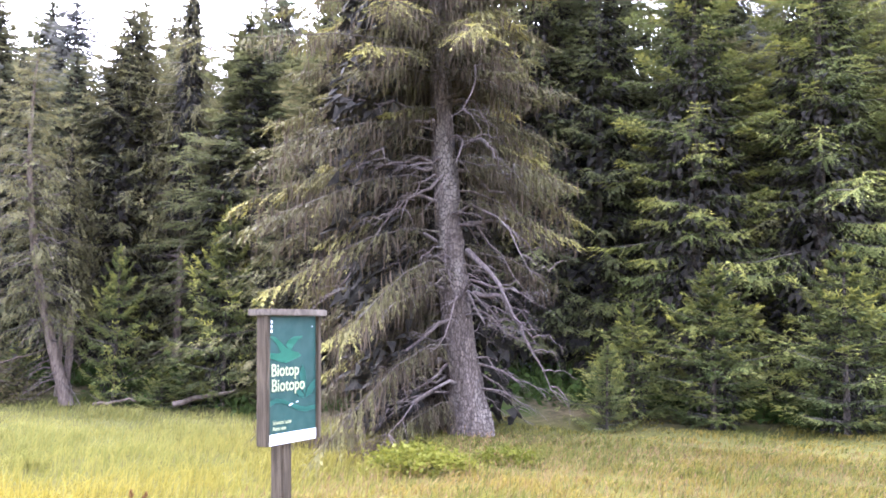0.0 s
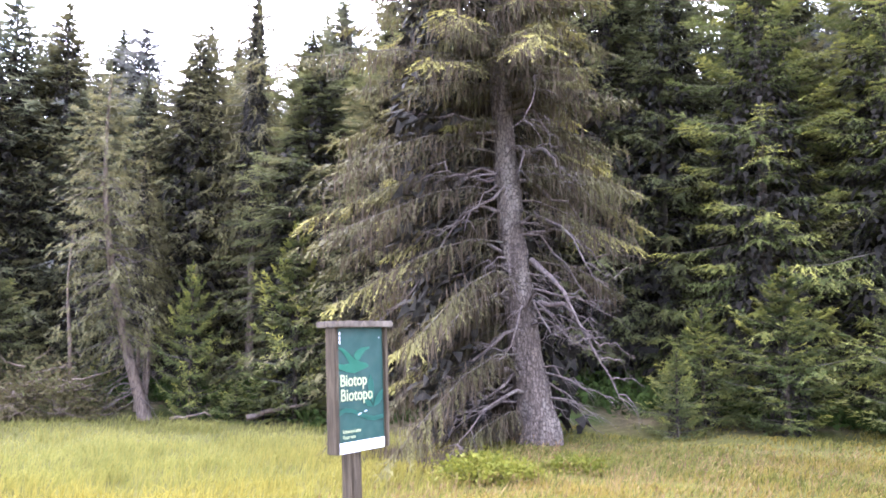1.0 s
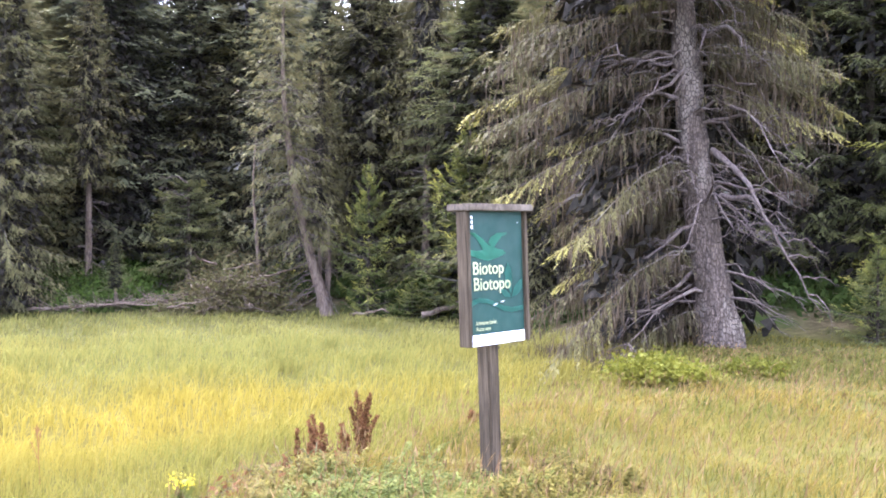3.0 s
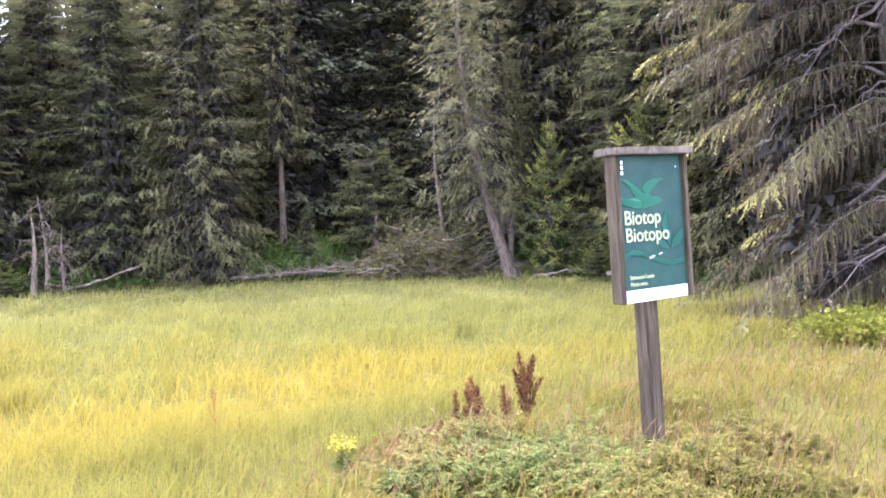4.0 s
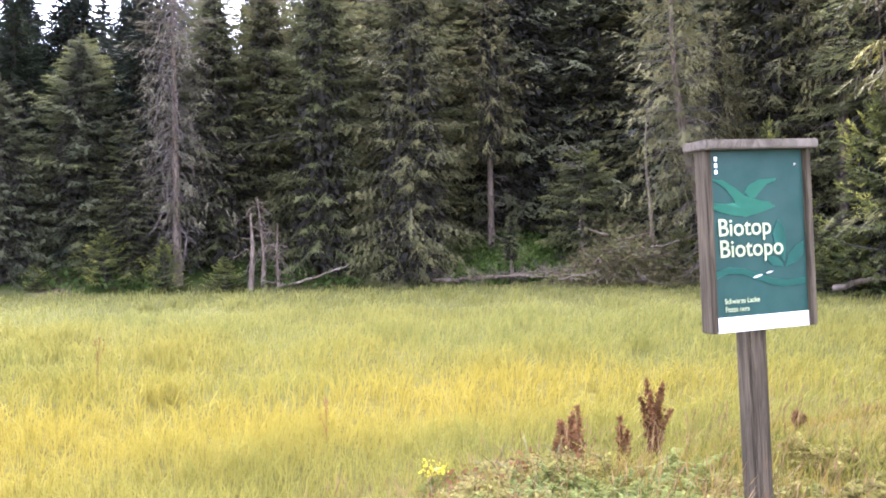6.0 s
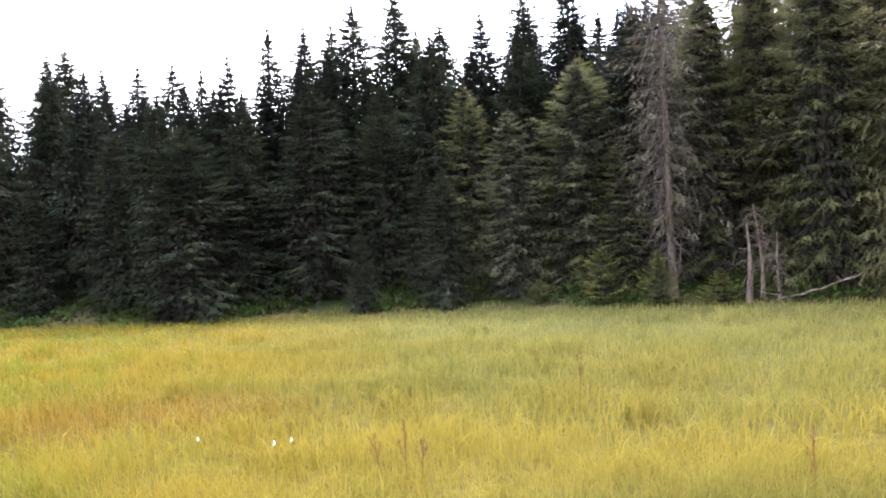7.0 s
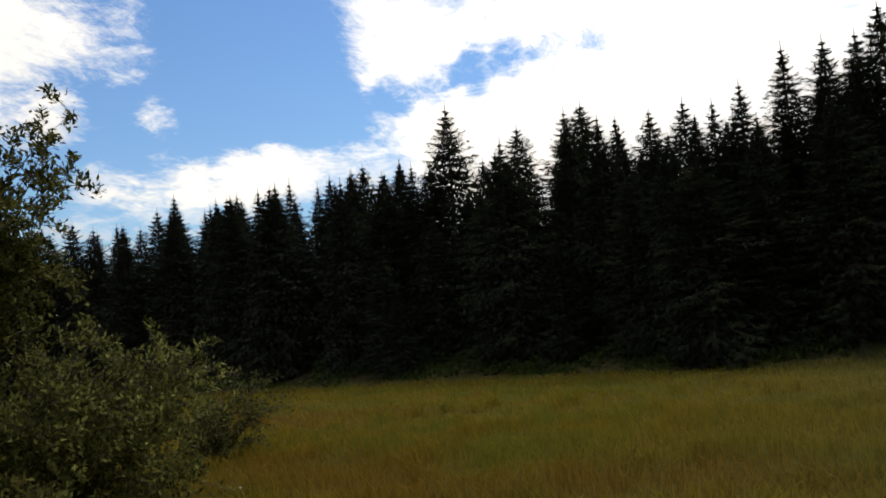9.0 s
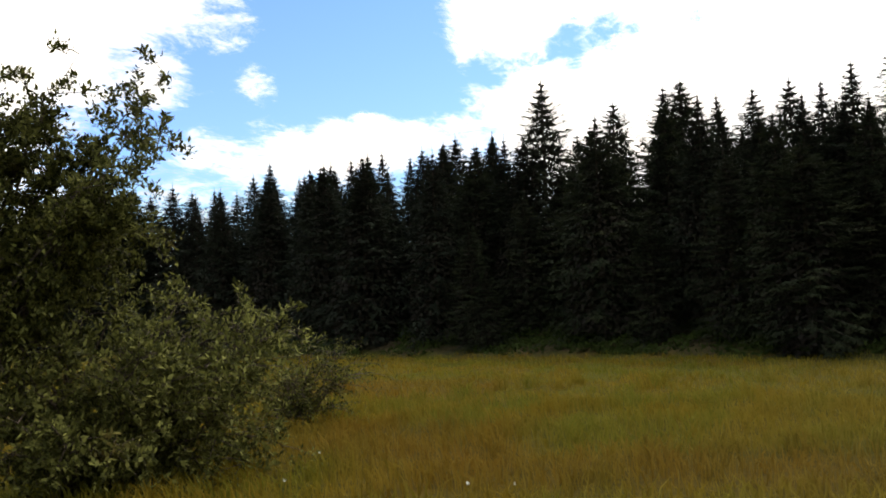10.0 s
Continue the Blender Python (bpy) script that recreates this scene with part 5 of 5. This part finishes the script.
def set_herbs(kinds, count, spots, tall):
    """Clumps scattered round some spots: x, y and how widely they scatter along x and y."""
    for i in range(count):
        cx, cy, wx, wy = spots[i % len(spots)]
        x, y = rnd.gauss(cx, wx), rnd.gauss(cy, wy)
        m = pose(x, y, float(height(x, y)), rnd.uniform(-6, 6), rnd.uniform(-6, 6), rnd.uniform(0, 360)) @ Matrix.Diagonal((1, 1, rnd.uniform(*tall), 1))
        if i < len(kinds):
            kinds[i].matrix_basis = m
        else:
            copy_thing(kinds[i % len(kinds)], m)


set_herbs(herb_kinds, 46, ((-1.43, 7.2, 0.24, 0.34), (-1.40, 7.1, 0.30, 0.42)), (0.5, 0.85))
set_herbs(dry_kinds, 48, ((-0.75, 6.9, 0.30, 0.45), (-0.2, 7.0, 0.40, 0.5), (-2.3, 7.3, 0.25, 0.35), (-0.9, 8.1, 0.35, 0.4)), (0.42, 0.8))


def bilberry(x, y, wide, tall, seed):
    rng = np.random.default_rng(seed)
    ob = new("bilberry_shrub")
    tagged(ob, "low yellow-green bilberry shrub on the grassy bank", "shrub", "bilberry shrubs")
    n = 46
    a, r = rng.uniform(0, 6.28, n), np.sqrt(rng.uniform(0, 1, n)) * wide
    tip = np.stack([np.cos(a) * r, np.sin(a) * r * 0.7, tall * (1 - (r / wide) ** 2 * 0.7) * rng.uniform(0.6, 1.0, n)], 1)
    foot = tip * np.array([0.55, 0.55, 0.0])
    twigs = tubes(np.stack([foot, (foot + tip) / 2, tip], 1), np.tile([0.006, 0.004, 0.002], (n, 1)), 3)
    tagged(child("twig_wood", mesh_of("twig_wood", *twigs, BARK), ob), kind="stuff")
    centre = np.repeat(tip * np.array([1, 1, 0.85]), 42, axis=0)
    lv = leaves_about(rng, centre, np.array([0.10, 0.10, 0.06]), len(centre), 0.055, 0.32)
    tagged(child("foliage", mesh_of("foliage", *lv, BILBERRY), ob), kind="stuff")
    ob.matrix_basis = pose(x, y, float(height(x, y)))


bilberry(-0.82, 13.45, 0.58, 0.30, 3)
bilberry(-0.45, 13.1, 0.32, 0.18, 4)
bilberry(0.35, 14.3, 0.32, 0.15, 5)


def dock(x, y, top_z, seed, leans, fat=1.0):
    """A dried dock: pointed rust-brown columns packed with seed husks. leans: tip's offset in x, y and share of the height."""
    rng = np.random.default_rng(seed)
    ob = new("dock_plant")
    tagged(ob, "dried rust-brown dock stalks standing in the grass", "plant", "dried dock stalks")
    ground = float(height(x, y))
    tall = top_z - ground
    for dx, dy, share in leans:
        foot = np.array([rng.normal(0, 0.02), rng.normal(0, 0.02), 0.0])
        top = np.array([dx, dy, tall * share])
        s = np.linspace(0, 1, 5)[:, None]
        path = foot + (top - foot) * s ** np.array([1.4, 1.4, 1.0])
        stem = child("stem", mesh_of("stem", *tubes(path[None], np.array([[0.007, 0.006, 0.005, 0.004, 0.002]]), 5), DOCK), ob)
        k = rng.uniform(0.25, 1.0, 420)
        at = foot + (top - foot) * k[:, None] ** np.array([1.4, 1.4, 1.0])
        girth = (0.030 * fat * np.minimum((1 - k) * 3.0, 1.0) ** 0.7 * (0.75 + 0.25 * np.sin(k * 40)) + 0.003)[:, None]
        a = rng.uniform(0, 6.28, 420)
        at = at + np.stack([np.cos(a), np.sin(a), 0 * a], 1) * girth * rng.uniform(0.3, 1.0, (420, 1))
        husks = leaves_about(rng, at, 0.003, 420, 0.022, 0.40, 1.0)
        tagged(child("seed_cover", mesh_of("seed_cover", *husks, DOCK), ob), kind="stuff")
    ob.matrix_basis = pose(x, y, ground)


dock(-2.76, 9.26, 0.40, 11, ((-0.06, 0, 1.0), (0.07, 0.02, 0.98), (0.01, -0.05, 0.86), (-0.11, 0.0, 0.78), (0.13, 0.03, 0.68), (0.03, 0.04, 0.9)), 1.6)
dock(-2.60, 8.20, 0.32, 12, ((-0.22, 0.25, 1.0), (-0.24, 0.22, 0.92)))
dock(-2.48, 7.95, 0.36, 13, ((0.0, 0.0, 1.0), (-0.12, 0.05, 0.9), (0.05, -0.05, 0.75), (-0.06, -0.08, 0.7)), 1.6)
dock(-2.74, 8.82, 0.20, 14, ((0.0, 0.0, 1.0), (0.05, 0.02, 0.8)))
dock(-2.85, 8.35, 0.22, 15, ((-0.05, 0.0, 1.0),), 0.9)
dock(-1.93, 9.78, 0.20, 16, ((0.0, 0.0, 1.0), (0.05, 0.0, 0.8)))


def fallen_stalks():
    """Collapsed dry stalks and leaves between the dock and the herbs."""
    rng = np.random.default_rng(73)
    ob = new("fallen_stalks")
    tagged(ob, "collapsed heap of tan dried stalks and curled leaves", "dry plants")
    n = 900
    u = rng.normal(0, 1, (n, 2)) * np.array([0.34, 0.26])
    x, y = -2.86 + u[:, 0], 7.75 + u[:, 1]
    z = height(x, y) + rng.uniform(0.02, 0.34, n) * np.exp(-(u ** 2).sum(1) * 3)
    at = np.stack([x, y, z], 1)
    way = unit(rng.normal(0, 1, (n, 3)) * np.array([1, 1, 0.35])) * rng.uniform(0.10, 0.34, (n, 1))
    across = unit(np.cross(way, rng.normal(0, 1, (n, 3))))
    stalks = blades(at, at + way, across, rng.uniform(0.002, 0.006, n), 0.5, np.array([0, 0, 0.03]))
    tagged(child("dry_litter", mesh_of("dry_litter", *stalks, DRY_NEEDLES), ob), kind="stuff")
    i = rng.integers(0, n, 1100)
    lv = leaves_about(rng, at[i], np.array([0.06, 0.06, 0.05]), 1100, 0.055, 0.25, 0.0)
    tagged(child("curled_leaves", mesh_of("curled_leaves", *lv, DOCK), ob), kind="stuff")


fallen_stalks()


def ragwort(x, y):
    """A yellow-flowered herb."""
    rng = np.random.default_rng(71)
    ob = new("yellow_flower")
    tagged(ob, "leafy herb with a loose head of yellow flowers", "flower")
    n = 9
    top = np.stack([rng.normal(0, 0.075, n), rng.normal(0, 0.075, n), rng.uniform(0.24, 0.36, n)], 1)
    fork = top * np.array([0.2, 0.2, 0.62])
    stems = tubes(np.stack([top * 0.0, fork, top], 1), np.tile([0.005, 0.004, 0.002], (n, 1)), 4)
    child("stem_wood", mesh_of("stem_wood", *stems, HERB_LEAF), ob)
    lv = leaves_about(rng, np.repeat(fork * rng.uniform(0.2, 1, (n, 1)), 14, axis=0), np.array([0.03, 0.03, 0.06]), n * 14, 0.075, 0.2)
    tagged(child("foliage", mesh_of("foliage", *lv, HERB_LEAF), ob), kind="stuff")
    lv = leaves_about(rng, np.repeat(top, 12, axis=0), np.array([0.026, 0.026, 0.012]), n * 12, 0.022, 0.45, 0.8)
    tagged(child("blossom", mesh_of("blossom", *lv, YELLOW), ob, "yellow flower heads"), kind="stuff")
    ob.matrix_basis = pose(x, y, float(height(x, y)))


ragwort(-3.62, 7.88)


def cotton_grass(x, y, tall, seed):
    rng = np.random.default_rng(seed)
    ob = new("cotton_grass")
    tagged(ob, "cotton grass stalk with a small white tuft", "plant", "cotton grass stalks")
    top = np.array([rng.normal(0, 0.03), rng.normal(0, 0.03), tall])
    child("stalk", mesh_of("stalk", *tubes(np.stack([top * 0, top * 0.5, top])[None], np.array([[0.003, 0.002, 0.0015]]), 4), HERB_LEAF), ob)
    lv = leaves_about(rng, np.repeat(top[None], 40, axis=0), np.array([0.004, 0.004, 0.008]), 40, 0.010, 0.3, 0.1)
    child("tuft", mesh_of("tuft", *lv, COTTON), ob, "white cottony tuft")
    ob.matrix_basis = pose(x, y, float(height(x, y)))


for i, (x, y, tall) in enumerate(((-7.76, 1.18, 0.36), (-8.94, -0.87, 0.36), (-7.52, 3.79, 0.40), (-6.91, 4.56, 0.44), (-7.68, -0.5, 0.36), (-7.0, 4.40, 0.38), (-8.2, 1.45, 0.3))):
    cotton_grass(x, y, tall, 31 + i)


def sedge_stalk(x, y, tall, lean, seed):
    """A single dark stalk with a few side stems."""
    rng = np.random.default_rng(seed)
    ob = new("sedge_stalk")
    tagged(ob, "thin dark dry stalk standing above the fen grass", "plant", "dry stalks in the fen")
    n = 4
    foot = np.stack([np.zeros(n), np.zeros(n), np.array([0, 0.4, 0.55, 0.65]) * tall], 1)
    top = np.stack([np.array([0, 0.05, -0.04, 0.03]), np.array([0, 0.02, 0.03, -0.04]), np.array([1, 0.75, 0.85, 0.95]) * tall], 1)
    child("stem_wood", mesh_of("stem_wood", *tubes(np.stack([foot, (foot + top) / 2, top], 1), np.tile([0.004, 0.004, 0.003], (n, 1)), 4), DOCK), ob)
    at = np.repeat(top, 10, axis=0) - np.array([0, 0, 0.05]) * rng.uniform(0, 1, (n * 10, 1))
    tagged(child("seed_cover", mesh_of("seed_cover", *leaves_about(rng, at, np.array([0.006, 0.006, 0.02]), n * 10, 0.022, 0.3, 0.8), DOCK), ob), kind="stuff")
    ob.matrix_basis = pose(x, y, float(height(x, y)), lean, lean, seed * 25)


for i, (x, y, tall, lean) in enumerate(((-5.23, 8.16, 0.50, 8), (-6.60, 5.40, 0.55, 3), (-6.75, 5.55, 0.40, -6), (-6.9, 5.25, 0.42, 7), (-9.4, 8.0, 0.60, -3))):
    sedge_stalk(x, y, tall, lean, 51 + i)


# ---- low growth on the forest bank ----
def bank_herbs():
    rng = np.random.default_rng(17)
    yaw = np.radians(rng.uniform(-32, 140, 52000))
    r = rng.uniform(18, 50, 52000)
    x, y = -np.sin(yaw) * r, 4 + np.cos(yaw) * r
    s = into_forest(x, y)
    patchy = np.sin(x * 1.1 + 2 * np.sin(y * 0.7)) + np.sin(y * 1.4)
    ok = (s > 0.0) & (s < 4.5) & (patchy > -0.7)
    x, y = x[ok][:2600], y[ok][:2600]
    n = len(x)
    centre = np.repeat(np.stack([x, y, height(x, y) + 0.10], 1), 14, axis=0)
    lv = leaves_about(rng, centre, np.array([0.18, 0.18, 0.08]), len(centre), 0.20, 0.22, 0.7)
    tagged(new("forest_herbs", mesh_of("forest_herbs", *lv, SHADED_HERB)), "low green bilberry and fern growth under the spruces", "plants", kind="stuff")


bank_herbs()


def glade_herbs():
    """The green floor of the small glade, its sunlight put into a brighter leaf colour."""
    rng = np.random.default_rng(19)
    x, y = rng.normal(-17.9, 1.6, 800), rng.normal(24.3, 1.4, 800)
    ok = into_forest(x, y) > 0.2
    x, y = x[ok], y[ok]
    centre = np.repeat(np.stack([x, y, height(x, y) + 0.06], 1), 18, axis=0)
    lv = leaves_about(rng, centre, np.array([0.16, 0.16, 0.06]), len(centre), 0.15, 0.25, 0.8)
    tagged(new("glade_herbs", mesh_of("glade_herbs", *lv, LIT_HERB)), "low green herbs coloured as sunlit on a small glade floor", "plants", kind="stuff")


glade_herbs()


# ---- the willow by the path ----
def willow(name, label, base, limbs, seed, leaf_size, per_limb, dense=12, bare=2):
    """A many-stemmed shrub: arched limbs, side twigs, small leaves. limbs: reach along x, y and z, girth."""
    rng = np.random.default_rng(seed)
    ob = new(name)
    tagged(ob, label, "shrub")
    base = np.array(base, float)
    at, pieces = [], []
    for dx, dy, dz, girth in limbs:
        for k in range(3):
            end = np.array([dx, dy, dz]) * rng.uniform(0.72, 1.08) + rng.normal(0, 0.16, 3)
            s = np.linspace(0, 1, 9)
            foot = np.array([rng.normal(0, 0.15), rng.normal(0, 0.15), 0])
            bow = np.sin(s * np.pi) * 0.12 * np.linalg.norm(end)
            path = foot + (end - foot) * s[:, None] + np.stack([0 * s, 0 * s, bow], 1) + np.cumsum(rng.normal(0, 0.025, (9, 3)), 0)
            pieces.append(tubes(path[None], (girth * (1.05 - s))[None], 5))
            for j in range(per_limb):
                i = rng.integers(bare, 9)
                way = unit(rng.normal(0, 1, 3) * np.array([1, 1, 0.7]) + end / np.linalg.norm(end) * 0.6)
                ln = rng.uniform(0.20, 0.58)
                s3 = np.linspace(0, 1, 5)[:, None]
                twig = path[i] + way * ln * s3 + np.array([0, 0, -0.10]) * s3 ** 2
                pieces.append(tubes(twig[None], np.array([[0.006, 0.005, 0.004, 0.003, 0.002]]), 3))
                at.append(np.concatenate([twig[2:], np.tile(way, (3, 1))], 1))
    tagged(child("limb_wood", mesh_of("limb_wood", *join(*pieces), BARK, True), ob), kind="stuff")
    every = np.repeat(np.concatenate(at), dense, axis=0)
    centre, way = every[:, :3] + rng.normal(0, 0.032, (len(every), 3)), every[:, 3:]
    centre[:, 2] = np.maximum(centre[:, 2], 0.06)
    # leaves stand off the twig on all sides and lean towards its tip
    turn = unit(np.cross(way, rng.normal(0, 1, way.shape)))
    go = unit(way * rng.uniform(0.2, 1.0, (len(way), 1)) + turn + np.array([0, 0, 0.15]))
    ln = leaf_size * rng.uniform(0.6, 1.35, len(way))
    across = unit(np.cross(go, np.array([0, 0, 1.0]) + rng.normal(0, 0.6, go.shape)))
    lv = blades(centre, centre + go * ln[:, None], across, 0.22 * ln)
    tagged(child("foliage", mesh_of("foliage", *lv, WILLOW_LEAF), ob), kind="stuff")
    ob.matrix_basis = pose(base[0], base[1], float(height(base[0], base[1])))


willow("willow_shrub", "spreading willow shrub with small grey-green leaves", (-8.3, -3.3, 0),
       [(-0.7, 0.7, 2.1, 0.03), (-2.0, 0.8, 1.4, 0.025), (-1.3, 0.8, 0.7, 0.02), (0.4, 1.0, 1.2, 0.025), (1.4, 0.6, 1.1, 0.025), (0.4, 0.2, 2.1, 0.03), (-0.5, 1.0, 0.5, 0.02), (1.1, 0.9, 0.5, 0.02), (-1.4, 0.5, 1.7, 0.025), (0.0, 0.7, 1.7, 0.03), (0.9, 0.3, 1.8, 0.03), (-0.9, 0.9, 1.1, 0.02), (1.9, 0.2, 1.6, 0.03), (2.0, 0.0, 0.8, 0.02), (0.3, 0.9, 0.4, 0.02), (-1.7, 0.5, 0.9, 0.02), (1.4, -0.2, 2.2, 0.03), (-0.7, 1.65, 1.1, 0.02), (-0.5, 1.75, 0.75, 0.02), (-0.9, 1.5, 0.4, 0.02), (-1.2, 1.2, 1.5, 0.02), (-0.3, 1.2, 1.0, 0.02), (-1.75, 0.15, 1.9, 0.025), (-1.9, 0.5, 1.6, 0.02)], 5, 0.072, 17, 13)
willow("willow_tree", "taller willow with open leafy limbs against the sky", (-7.0, -4.0, 0),
       [(-0.9, 1.9, 3.0, 0.04), (-0.6, 1.6, 2.9, 0.04), (-0.5, 1.5, 3.6, 0.04), (-0.2, 1.2, 4.3, 0.04), (0.0, 1.0, 3.7, 0.04), (-0.5, 1.4, 4.2, 0.035), (-0.9, 1.8, 3.5, 0.035), (-0.5, 2.3, 3.2, 0.03), (-0.5, 2.2, 3.0, 0.03), (-0.6, 2.0, 3.9, 0.03), (0.4, 0.8, 3.3, 0.035), (-0.8, 1.5, 3.1, 0.035), (0.2, 0.6, 4.2, 0.035)], 6, 0.062, 18, 24, 4)
willow("withered_shrub", "thin withered shrub with crooked twigs and sparse leaves", (-13.2, -3.9, 0),
       [(-0.4, 1.0, 1.2, 0.016), (0.0, 0.4, 1.2, 0.016), (0.5, 0.2, 0.9, 0.016), (0.4, 0.5, 0.7, 0.014), (-0.6, 0.9, 0.9, 0.014), (-0.2, 0.7, 0.6, 0.014), (0.3, 0.0, 0.8, 0.014), (0.0, 0.2, 0.4, 0.014)], 8, 0.05, 13, 8)
